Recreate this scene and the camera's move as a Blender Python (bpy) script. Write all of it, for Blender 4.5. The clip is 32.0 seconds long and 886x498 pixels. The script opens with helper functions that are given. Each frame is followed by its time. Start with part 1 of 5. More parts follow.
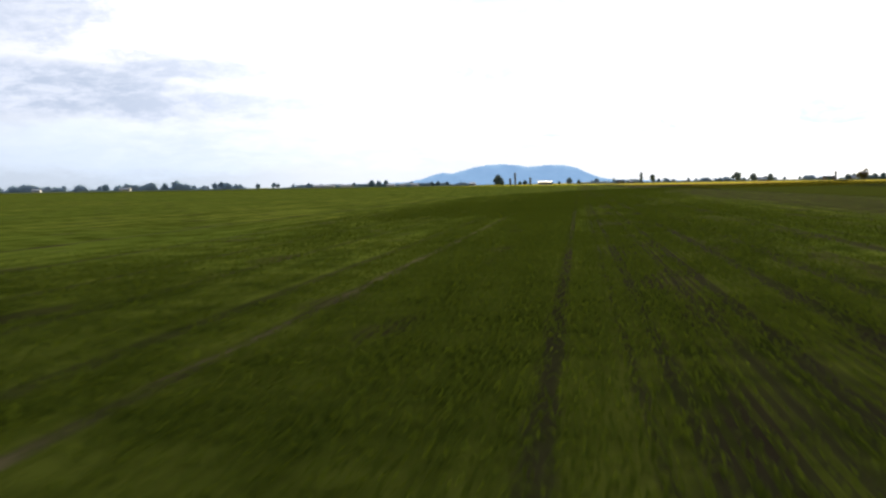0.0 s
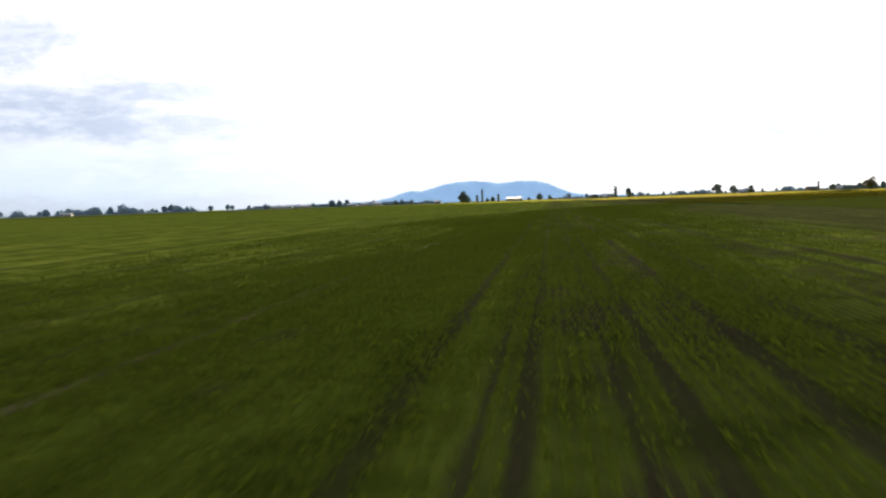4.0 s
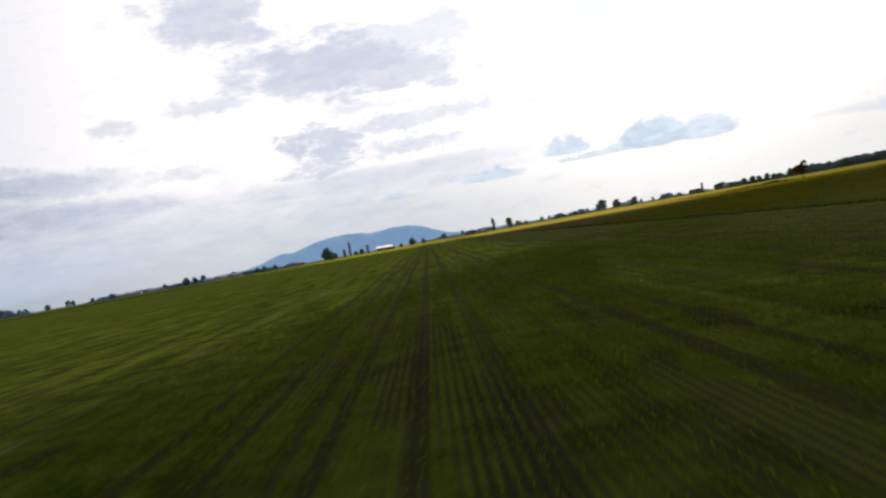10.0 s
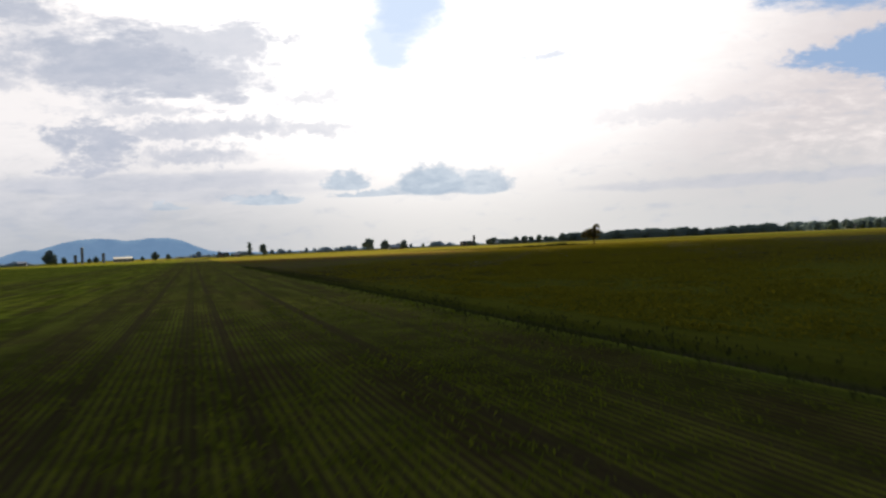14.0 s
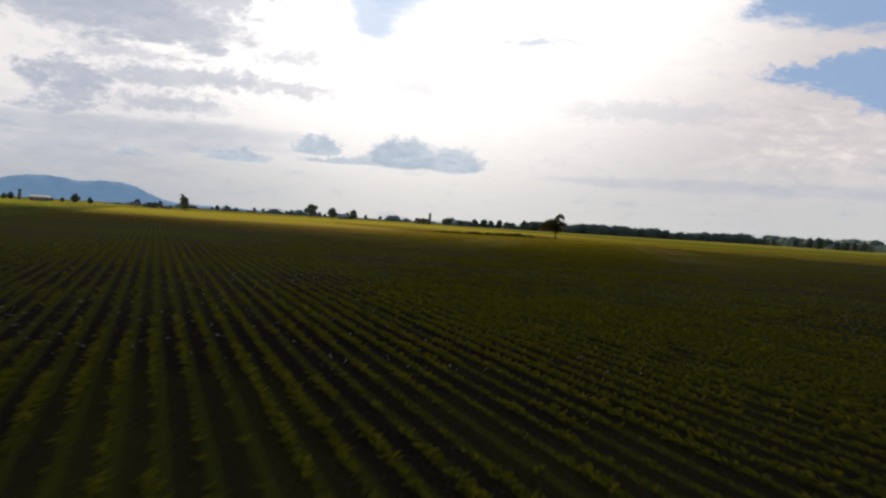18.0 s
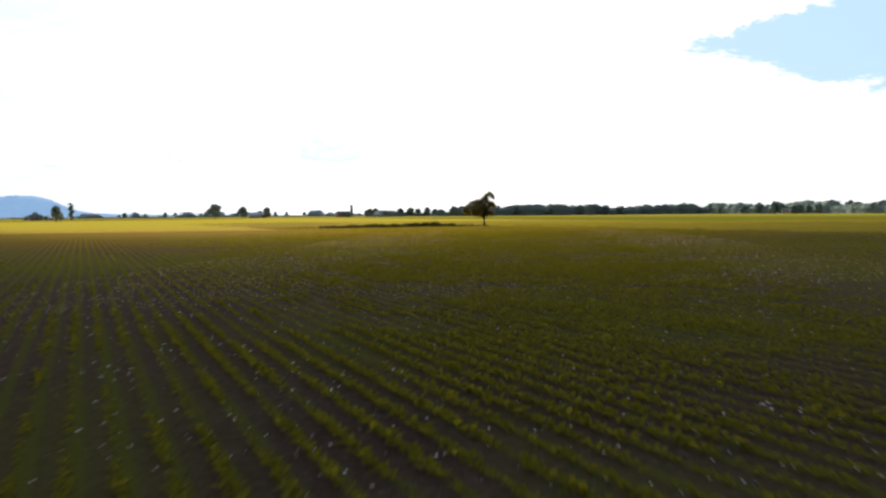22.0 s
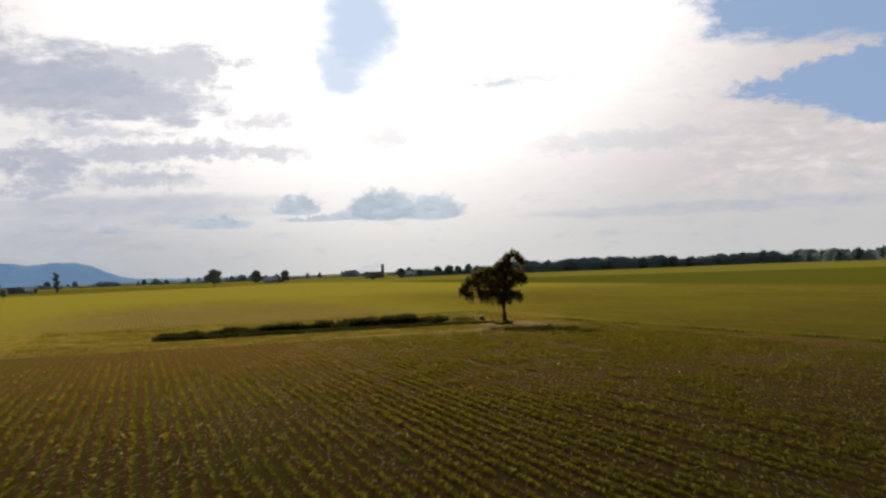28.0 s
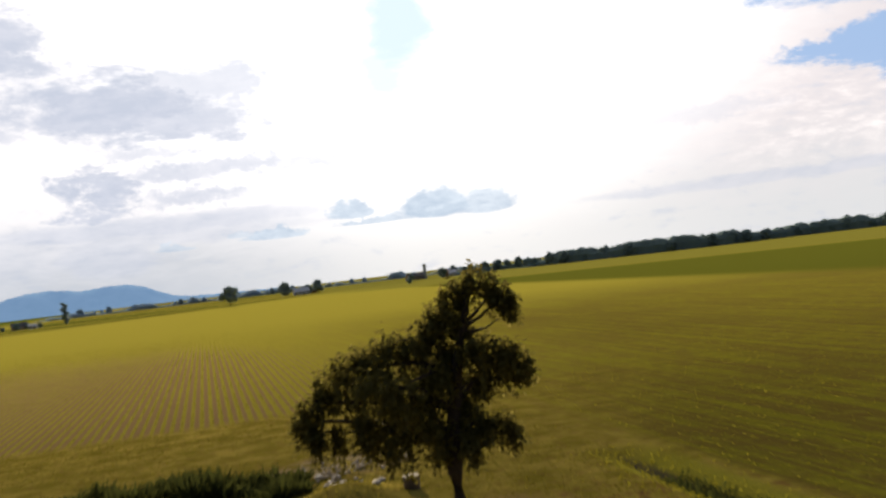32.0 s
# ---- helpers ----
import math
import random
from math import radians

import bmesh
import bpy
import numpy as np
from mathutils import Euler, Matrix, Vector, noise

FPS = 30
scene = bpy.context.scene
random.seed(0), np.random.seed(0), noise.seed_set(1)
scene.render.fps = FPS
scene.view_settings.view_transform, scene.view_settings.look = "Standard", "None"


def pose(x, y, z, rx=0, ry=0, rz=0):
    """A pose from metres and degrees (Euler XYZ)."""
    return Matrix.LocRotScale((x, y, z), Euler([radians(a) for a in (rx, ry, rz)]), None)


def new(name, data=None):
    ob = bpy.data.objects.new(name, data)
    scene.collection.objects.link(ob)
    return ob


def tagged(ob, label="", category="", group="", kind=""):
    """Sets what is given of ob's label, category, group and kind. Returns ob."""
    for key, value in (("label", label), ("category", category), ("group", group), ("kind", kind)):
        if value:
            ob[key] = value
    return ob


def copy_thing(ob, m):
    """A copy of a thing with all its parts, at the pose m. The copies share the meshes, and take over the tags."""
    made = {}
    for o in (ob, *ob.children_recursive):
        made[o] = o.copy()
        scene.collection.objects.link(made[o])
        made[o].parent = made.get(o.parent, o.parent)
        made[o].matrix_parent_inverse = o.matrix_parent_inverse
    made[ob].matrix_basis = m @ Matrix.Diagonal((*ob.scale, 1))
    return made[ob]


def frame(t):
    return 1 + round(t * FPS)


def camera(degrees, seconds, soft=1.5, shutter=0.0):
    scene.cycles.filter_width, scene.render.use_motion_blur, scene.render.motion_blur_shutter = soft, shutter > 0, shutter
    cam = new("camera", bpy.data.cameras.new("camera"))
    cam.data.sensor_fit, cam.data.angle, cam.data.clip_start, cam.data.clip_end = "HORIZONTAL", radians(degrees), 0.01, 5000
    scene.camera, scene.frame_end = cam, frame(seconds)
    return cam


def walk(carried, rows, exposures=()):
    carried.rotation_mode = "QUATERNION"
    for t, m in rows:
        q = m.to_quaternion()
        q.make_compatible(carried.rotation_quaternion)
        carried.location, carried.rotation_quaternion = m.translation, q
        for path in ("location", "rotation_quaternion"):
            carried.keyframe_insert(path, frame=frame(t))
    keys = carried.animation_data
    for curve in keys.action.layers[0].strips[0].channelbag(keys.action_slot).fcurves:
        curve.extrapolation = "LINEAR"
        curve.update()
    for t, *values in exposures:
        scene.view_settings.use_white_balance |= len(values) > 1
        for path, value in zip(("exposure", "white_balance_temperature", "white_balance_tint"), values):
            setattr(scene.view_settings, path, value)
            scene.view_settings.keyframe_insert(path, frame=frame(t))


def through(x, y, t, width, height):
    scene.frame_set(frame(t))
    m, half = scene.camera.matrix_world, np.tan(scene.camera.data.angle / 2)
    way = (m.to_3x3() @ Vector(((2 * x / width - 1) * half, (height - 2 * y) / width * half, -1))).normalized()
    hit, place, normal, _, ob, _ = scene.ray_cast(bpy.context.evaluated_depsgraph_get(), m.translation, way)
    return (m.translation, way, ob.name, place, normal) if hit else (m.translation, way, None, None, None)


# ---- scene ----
cam = camera(46.42, 32.0, soft=2.4, shutter=0.35)
PATH = [
    (0.0, -217.683, -832.242, 2.615, 86.436, 0.921, 7.487),
    (0.5, -217.362, -819.240, 2.577, 86.763, 1.279, 7.206),
    (1.0, -217.049, -806.239, 2.539, 87.038, 0.062, 7.599),
    (1.5, -216.747, -793.237, 2.510, 87.314, 0.456, 8.325),
    (2.0, -216.467, -780.240, 2.495, 86.816, 0.031, 9.596),
    (2.5, -216.220, -767.259, 2.495, 87.836, 0.353, 10.137),
    (3.0, -216.059, -754.291, 2.507, 87.561, 1.081, 8.883),
    (3.5, -216.008, -741.327, 2.528, 86.940, 1.990, 6.809),
    (4.0, -216.058, -728.365, 2.551, 87.389, 1.979, 5.964),
    (4.5, -216.199, -715.395, 2.572, 87.038, 0.486, 6.700),
    (6.5, -217.628, -663.334, 2.673, 87.960, 0.619, 7.489),
    (7.0, -217.614, -650.351, 2.716, 87.842, 2.117, 6.540),
    (7.5, -217.397, -637.373, 2.772, 88.271, 3.590, 5.299),
    (8.0, -216.930, -624.396, 2.839, 87.962, 5.150, 4.754),
    (8.5, -216.179, -611.420, 2.920, 88.372, 5.369, 4.634),
    (9.0, -215.128, -598.441, 3.021, 89.159, 8.370, 3.355),
    (9.5, -213.767, -585.456, 3.152, 89.413, 9.965, 1.508),
    (10.0, -212.142, -572.454, 3.257, 89.353, 10.281, -0.863),
    (10.5, -210.298, -559.420, 3.303, 88.690, 10.896, -3.994),
    (11.0, -208.255, -546.359, 3.279, 88.291, 8.947, -6.927),
    (11.5, -206.001, -533.297, 3.197, 87.999, 5.214, -9.957),
    (12.0, -203.447, -520.296, 3.090, 89.369, 5.656, -12.404),
    (12.5, -200.481, -507.387, 3.015, 89.151, 4.183, -12.985),
    (13.0, -197.108, -494.581, 2.982, 89.563, 3.298, -12.117),
    (13.5, -193.361, -481.913, 2.997, 89.778, 2.961, -12.845),
    (14.0, -189.295, -469.392, 3.059, 89.770, 2.596, -13.642),
    (14.5, -184.966, -457.001, 3.174, 89.898, 3.686, -16.435),
    (16.5, -163.961, -408.158, 3.968, 88.905, -4.409, -16.722),
    (17.0, -158.987, -396.016, 4.014, 89.238, -5.149, -16.537),
    (17.5, -154.031, -383.868, 4.041, 89.327, -4.204, -16.019),
    (18.0, -149.089, -371.722, 4.033, 88.503, -3.547, -15.594),
    (18.5, -144.151, -359.586, 4.001, 88.044, -2.003, -15.830),
    (19.0, -139.216, -347.474, 3.950, 87.119, -1.212, -15.993),
    (19.5, -134.271, -335.397, 3.888, 86.695, -0.432, -16.188),
    (20.0, -129.295, -323.374, 3.831, 86.523, -0.525, -16.343),
    (20.5, -124.292, -311.403, 3.786, 86.937, -0.937, -16.122),
    (21.0, -119.258, -299.483, 3.786, 87.342, 0.120, -16.993),
    (21.5, -114.180, -287.618, 3.860, 87.150, 0.422, -18.627),
    (22.0, -109.077, -275.783, 3.997, 87.995, 0.531, -19.290),
    (22.5, -103.930, -263.965, 4.188, 88.750, 0.871, -18.934),
    (23.0, -98.715, -252.146, 4.416, 88.449, 0.330, -18.218),
    (23.5, -93.450, -240.308, 4.666, 88.362, -0.096, -17.550),
    (24.0, -88.156, -228.434, 4.917, 88.255, -1.528, -17.841),
    (24.5, -82.856, -216.518, 5.193, 89.690, -1.990, -18.087),
    (26.5, -61.903, -167.827, 6.881, 90.146, -0.585, -18.057),
    (27.0, -56.957, -155.840, 7.165, 90.643, 0.631, -17.090),
    (27.5, -52.093, -143.886, 7.492, 91.028, 1.575, -16.385),
    (28.0, -47.245, -132.046, 7.802, 91.073, 2.263, -16.375),
    (28.5, -42.416, -120.313, 8.073, 91.168, 2.183, -16.409),
    (29.0, -37.583, -108.668, 8.303, 90.995, 2.639, -15.747),
    (29.5, -32.765, -97.052, 8.583, 87.335, 2.748, -16.514),
    (30.0, -27.958, -85.437, 8.862, 87.914, 3.691, -16.426),
    (30.5, -23.121, -73.745, 9.092, 88.046, 3.760, -15.532),
    (31.0, -18.285, -61.819, 9.394, 88.070, 4.504, -14.907),
    (31.5, -13.392, -49.820, 9.742, 89.056, 5.372, -15.005),
    (32.0, -8.493, -37.826, 10.089, 90.991, 6.789, -13.173),
]

EXPOSURES = [(0.0, 1.30), (3.0, 1.32), (5.0, 1.40), (8.0, 1.24), (9.0, 0.95), (10.0, 0.68), (11.5, 0.5), (14.0, 0.38), (17.0, 0.28), (18.0, 0.27), (19.0, 0.24), (20.0, 1.0), (21.0, 1.3), (22.3, 1.22), (23.0, 1.02), (24.0, 0.80), (24.5, 0.78), (27.0, 0.46), (28.0, 0.22), (29.0, 0.22), (29.5, 0.27), (31.0, 0.60), (32.0, 0.66)]
walk(cam, [(r[0], pose(*r[1:])) for r in PATH], EXPOSURES)

SUN_EL = 19.5
SUN_AZ = 1.0


# ---------------------------------------------------------------- node helper
class Net:
    """Short calls for building a node tree."""

    def __init__(self, tree):
        self.tree = tree
        tree.nodes.clear()

    def put(self, node, kind, value):
        sock = node.inputs[kind]
        if isinstance(value, bpy.types.NodeSocket):
            self.tree.links.new(value, sock)
        elif isinstance(value, (tuple, list)) and len(value) == 3 and sock.type == "RGBA":
            sock.default_value = (*value, 1)
        else:
            sock.default_value = value

    def node(self, kind, **ins):
        n = self.tree.nodes.new(kind)
        for k, v in ins.items():
            self.put(n, k.replace("_", " "), v)
        return n

    def math(self, op, a, b=0.0, c=0.0):
        n = self.tree.nodes.new("ShaderNodeMath")
        n.operation = op
        for k, v in enumerate((a, b, c)):
            self.put(n, k, v)
        return n.outputs[0]

    def add(self, a, b):
        return self.math("ADD", a, b)

    def mul(self, a, b):
        return self.math("MULTIPLY", a, b)

    def step(self, v, lo, hi, to0=0.0, to1=1.0):
        n = self.tree.nodes.new("ShaderNodeMapRange")
        n.interpolation_type = "SMOOTHSTEP"
        for k, x in zip(("Value", "From Min", "From Max", "To Min", "To Max"), (v, lo, hi, to0, to1)):
            self.put(n, k, x)
        return n.outputs[0]

    def mix(self, f, a, b):
        n = self.tree.nodes.new("ShaderNodeMix")
        n.data_type = "RGBA"
        for k, x in ((0, f), (6, a), (7, b)):
            self.put(n, k, x)
        return n.outputs[2]

    def vec(self, x, y, z=0.0):
        return self.node("ShaderNodeCombineXYZ", X=x, Y=y, Z=z).outputs[0]

    def noise(self, v, scale, detail=3.0, rough=0.55):
        return self.node("ShaderNodeTexNoise", Vector=v, Scale=scale, Detail=detail, Roughness=rough).outputs[0]

    def bump(self, height, strength, distance):
        return self.node("ShaderNodeBump", Height=height, Strength=strength, Distance=distance).outputs[0]


def material(name):
    m = bpy.data.materials.new(name)
    m.use_nodes = True
    net = Net(m.node_tree)
    out = net.node("ShaderNodeOutputMaterial")
    return m, net, out


# ---------------------------------------------------------------- sky and sun
world = bpy.data.worlds.new("sky")
scene.world = world
world.use_nodes = True
W = Net(world.node_tree)
w_out = W.node("ShaderNodeOutputWorld")
way = W.node("ShaderNodeTexCoord").outputs["Generated"]
sep = W.node("ShaderNodeSeparateXYZ", Vector=way).outputs
DEG = 180 / math.pi
az = W.mul(W.math("ARCTAN2", sep[0], sep[1]), DEG)
el = W.mul(W.math("ARCSINE", sep[2]), DEG)
coarse = W.noise(W.vec(W.mul(az, 0.07), W.mul(el, 0.20), 3.1), 1.6, 5.0, 0.6)
warp = W.mul(W.add(W.noise(W.vec(W.mul(az, 0.12), W.mul(el, 0.3), 5.5), 1.0, 3.0), -0.5), 3.0)
puff = W.noise(W.vec(W.add(W.mul(az, 0.30), W.mul(warp, 0.30)), W.add(W.mul(el, 0.95), W.mul(warp, 0.7)), 3.1), 1.4, 8.0, 0.62)
thread = W.noise(W.vec(W.mul(az, 0.35), W.add(W.mul(el, 2.0), W.mul(warp, 1.5)), 7.7), 1.3, 6.0, 0.6)
rag = W.add(W.mul(W.add(puff, -0.5), 2.6), W.mul(W.add(thread, -0.5), 1.3))


billow = W.noise(W.vec(W.add(W.mul(az, 0.75), W.mul(warp, 0.5)), W.add(W.mul(el, 1.7), W.mul(warp, 0.9)), 1.9), 1.0, 7.0, 0.66)
torn = W.add(W.mul(rag, 0.8), W.mul(W.add(billow, -0.5), 2.4))


def drift(seed, wide, high, rough):
    """Noise that pulls the cloud outlines apart, finest along the horizon."""
    return W.add(W.noise(W.vec(W.mul(az, wide), W.mul(el, high), seed), 1.0, 9.0, rough), -0.5)


def blobs(spots, pull_az, pull_el, shift, soft=1.0, flat=1.0):
    """Ragged cloud shapes: azimuth, elevation, half width, half height, weight. flat over 1 cuts them off below."""
    total = None
    wa, we = W.add(az, W.mul(shift[0], pull_az)), W.add(el, W.mul(shift[1], pull_el))
    for a, e, sa, se, weight in spots:
        u = W.mul(W.add(wa, -a), 1 / sa)
        v = W.mul(W.add(we, -e), 1 / se)
        if flat > 1:
            v = W.math("MAXIMUM", v, W.mul(W.add(el, -e), -flat / se))
        d = W.add(W.mul(u, u), W.mul(v, v))
        g = W.step(d, 1.25 + 0.6 * soft, 1.25 - 0.95 * soft, 0.0, weight)
        total = g if total is None else W.math("MAXIMUM", total, g)
    return total


COARSE_DRIFT = (drift(2.7, 0.30, 0.55, 0.68), drift(8.1, 0.26, 0.75, 0.70))
FINE_DRIFT = (drift(4.4, 1.1, 1.5, 0.62), drift(6.3, 1.2, 1.8, 0.62))
# the torn grey bank, its fragments below, the flat layer over the hill and the western bank
GREY = [(-3.6, 10.4, 5.2, 1.9, 0.95), (-0.5, 9.4, 4.6, 1.2, 0.85), (-9.5, 13.6, 3.6, 1.7, 0.9), (2.0, 11.2, 3.0, 1.3, 0.75), (-4.6, 6.0, 2.3, 1.0, 0.95),
        (-30.0, 9.0, 4.5, 1.5, 0.7)]
WISPS = [(-10.6, 9.2, 2.6, 0.5, 0.75), (-0.8, 6.7, 2.6, 0.55, 0.85), (2.6, 6.9, 3.0, 0.5, 0.8), (0.3, 5.4, 2.8, 0.5, 0.8), (-2.6, 7.9, 2.0, 0.5, 0.7), (6.5, 8.3, 1.8, 0.4, 0.6), (6.6, 6.7, 2.6, 0.4, 0.65), (-15.6, 8.7, 1.4, 0.4, 0.7), (-19.0, 6.1, 3.8, 0.6, 0.75),
         (-12.5, 5.9, 2.2, 0.35, 0.5), (21.0, 10.2, 3.0, 0.22, 0.45), (13.5, 7.4, 1.3, 0.5, 0.4), (27.0, 6.6, 5.0, 0.5, 0.35), (-22.5, 7.0, 3.0, 0.4, 0.7)]
FLAT = [(-2.0, 4.0, 9.0, 0.55, 0.6), (0.5, 3.4, 6.5, 0.5, 0.4), (-4.5, 2.6, 2.2, 1.1, 0.45), (31.0, 2.75, 9.0, 0.34, 0.45), (-15.0, 3.0, 9.0, 1.6, 0.3), (-28.0, 5.3, 7.0, 1.3, 0.95), (-21.5, 6.3, 5.0, 0.55, 0.85), (-20.5, 4.4, 7.0, 0.8, 0.9)]
HEAPS = [(4.3, 2.75, 1.7, 0.42, 0.9), (8.5, 3.5, 1.2, 0.75, 0.95), (9.6, 2.95, 1.8, 0.3, 0.85), (13.2, 3.2, 1.9, 1.2, 1.0), (16.0, 3.05, 1.5, 1.0, 0.9), (11.4, 3.0, 1.4, 0.35, 0.75), (-1.0, 2.6, 0.9, 0.25, 0.6), (2.4, 2.95, 0.9, 0.25, 0.6)]
BLUE = [(12.2, 13.6, 2.1, 2.8, 0.97), (11.3, 11.0, 1.4, 1.5, 0.85), (19.0, 9.9, 2.8, 0.3, 0.45), (-24.0, 2.1, 9.0, 1.4, 0.15)]
heaps = blobs(HEAPS, 2.2, 1.5, FINE_DRIFT, 0.6, 3.0)
grey = W.math("MAXIMUM", blobs(GREY, 13.0, 5.5, COARSE_DRIFT), W.math("MAXIMUM", W.mul(blobs(WISPS, 4.0, 2.0, FINE_DRIFT, 1.3), 0.9), blobs(FLAT, 6.0, 1.2, COARSE_DRIFT)))
# open sky to the east, split by one long pointed streak of cloud
east = W.add(az, -31.3)
over = W.mul(W.step(W.add(W.add(el, W.mul(east, 0.12)), W.mul(COARSE_DRIFT[1], 3.2)), 11.3, 12.3), W.step(W.add(az, W.mul(COARSE_DRIFT[0], 9.0)), 30.4, 32.6))
roof = W.add(W.add(8.9, W.mul(east, 0.22)), W.mul(FINE_DRIFT[1], 2.0))
sill = W.math("MAXIMUM", W.add(8.7, W.mul(east, -0.30)), 5.9)
under = W.mul(W.mul(W.step(W.add(roof, W.mul(el, -1.0)), -0.1, 0.45), W.step(W.add(W.add(el, W.mul(sill, -1.0)), W.mul(COARSE_DRIFT[1], 5.0)), -0.1, 0.7)), W.step(az, 31.0, 33.0))
beyond_tip = W.mul(W.step(W.add(az, W.mul(FINE_DRIFT[0], 5.0)), 38.4, 40.8), W.step(W.add(W.add(el, W.mul(sill, -1.0)), W.mul(COARSE_DRIFT[1], 5.0)), 0.0, 0.8))
open_east = W.math("MAXIMUM", W.math("MAXIMUM", over, under), beyond_tip)
blue = W.math("MAXIMUM", blobs(BLUE, 3.5, 3.0, COARSE_DRIFT), W.mul(open_east, W.step(az, 80.0, 55.0, 0.0, 0.95)))
sky = W.tree.nodes.new("ShaderNodeTexSky")
sky.sky_type = "NISHITA"
sky.sun_disc = False
sky.sun_elevation, sky.sun_rotation = radians(SUN_EL), radians(SUN_AZ)
sky.air_density, sky.dust_density, sky.ozone_density = 1.0, 1.5, 1.2
clear = W.node("ShaderNodeVectorMath", Vector=sky.outputs[0])
clear.operation = "SCALE"
W.put(clear, "Scale", 0.10)
blue_sky = W.mix(0.93, clear.outputs[0], (0.37, 0.555, 0.88))
haze = W.mix(W.step(az, -4.0, 14.0), W.mix(W.step(az, -24.0, -10.0), (0.45, 0.51, 0.60), (0.64, 0.67, 0.73)), W.mix(W.step(az, 16.0, 34.0), (0.98, 0.96, 0.94), (0.82, 0.82, 0.83)))
cream = W.mix(W.step(az, 10.0, 34.0), W.mix(W.step(az, -32.0, -8.0), (0.68, 0.70, 0.785), (1.22, 1.17, 1.17)), (0.94, 0.87, 0.88))
low = W.mix(W.step(W.add(el, W.mul(rag, 1.2)), 0.0, 7.5), haze, cream)
# the cloud deck is thin and bright round the hidden sun, thick and dull away from it
ds = W.math("SQRT", W.add(W.mul(W.mul(W.add(az, -14.0), 0.75), W.mul(W.add(az, -14.0), 0.75)), W.mul(W.add(el, -SUN_EL), W.add(el, -SUN_EL))))
glow = W.step(W.add(ds, W.mul(rag, 0.8)), 20.0, 8.5)
bright = W.mix(glow, low, (1.9, 1.82, 1.75))
creamy = W.mul(W.mul(W.step(az, 26.0, 34.0), W.step(el, 9.5, 7.0)), W.step(el, 2.6, 4.4))
bright = W.mix(W.mul(creamy, W.step(torn, -0.2, 0.8, 0.0, 0.75)), bright, (1.25, 1.16, 1.13))
mottled = W.mix(W.step(torn, -0.05, -1.1, 0.0, W.step(glow, 0.0, 0.8, 0.5, 0.12)), bright, (0.60, 0.66, 0.80))
far_off = W.step(ds, 30.0, 75.0)
deck = W.mix(W.step(coarse, 0.35, 0.62), (0.07, 0.10, 0.16), (0.15, 0.16, 0.185))
full = W.mix(far_off, mottled, deck)
full = W.mix(blue, full, W.mix(W.step(az, 26.0, 30.0), (0.84, 1.0, 1.26), blue_sky))
bank = W.mix(W.step(az, -12.0, -26.0), (0.61, 0.66, 0.79), (0.38, 0.44, 0.555))
bank = W.mix(W.step(torn, -0.5, 0.7, 0.0, 0.35), bank, (0.92, 0.92, 1.0))
full = W.mix(grey, full, bank)
full = W.mix(W.mul(heaps, 0.85), full, W.mix(W.step(torn, -0.6, 0.8), (0.50, 0.63, 0.79), (0.80, 0.91, 1.03)))
below = W.step(el, -0.6, -0.1)
full = W.mix(below, (0.10, 0.11, 0.06), full)
W.put(w_out, "Surface", W.node("ShaderNodeBackground", Color=full, Strength=0.60).outputs[0])

sun = new("sun", bpy.data.lights.new("sun", "SUN"))
sun.data.energy, sun.data.angle, sun.data.color = 5.0, radians(0.9), (1.0, 0.82, 0.53)
sun.matrix_world = pose(0, 0, 80, 90 - SUN_EL, 0, 180 - SUN_AZ)


# ---------------------------------------------------------------- materials
def plain(name, color, rough=0.8, spread=0.25, scale=3.0, metal=0.0, bump=0.0, spec=0.3):
    m, n, out = material(name)
    co = n.node("ShaderNodeTexCoord").outputs["Object"]
    big = n.noise(co, scale, 4.0)
    small = n.noise(co, scale * 9, 2.0)
    k = n.add(n.mul(n.add(big, -0.5), 2 * spread), n.mul(n.add(small, -0.5), spread))
    k = n.add(k, 1.0)
    sc = n.node("ShaderNodeVectorMath", Vector=tuple(color))
    sc.operation = "SCALE"
    n.put(sc, "Scale", k)
    b = n.node("ShaderNodeBsdfPrincipled", Base_Color=sc.outputs[0], Roughness=rough, Metallic=metal)
    n.put(b, "Specular IOR Level", spec)
    if bump:
        n.put(b, "Normal", n.bump(small, 0.6, bump))
    n.put(out, "Surface", b.outputs[0])
    return m


def leafy(name, a, b, through, share=0.4, patch=0.05, gloss=0.0):
    """Thin leaves: two tones by island and by patch, light shining through."""
    m, n, out = material(name)
    geo = n.node("ShaderNodeNewGeometry")
    co = n.node("ShaderNodeTexCoord").outputs["Object"]
    island = geo.outputs["Random Per Island"]
    t = n.add(n.mul(island, 0.6), n.mul(n.step(n.noise(co, patch, 3.0), 0.3, 0.7), 0.4))
    col = n.mix(t, a, b)
    d = n.node("ShaderNodeBsdfDiffuse", Color=col)
    tr = n.node("ShaderNodeBsdfTranslucent", Color=n.mix(island, through, tuple(0.75 * c for c in through)))
    mx = n.node("ShaderNodeMixShader", Fac=share)
    n.put(mx, 1, d.outputs[0])
    n.put(mx, 2, tr.outputs[0])
    if gloss:
        top = n.node("ShaderNodeMixShader", Fac=gloss)
        n.put(top, 1, mx.outputs[0])
        n.put(top, 2, n.node("ShaderNodeBsdfGlossy", Color=(0.52, 0.56, 0.10), Roughness=0.5).outputs[0])
        mx = top
    n.put(out, "Surface", mx.outputs[0])
    return m


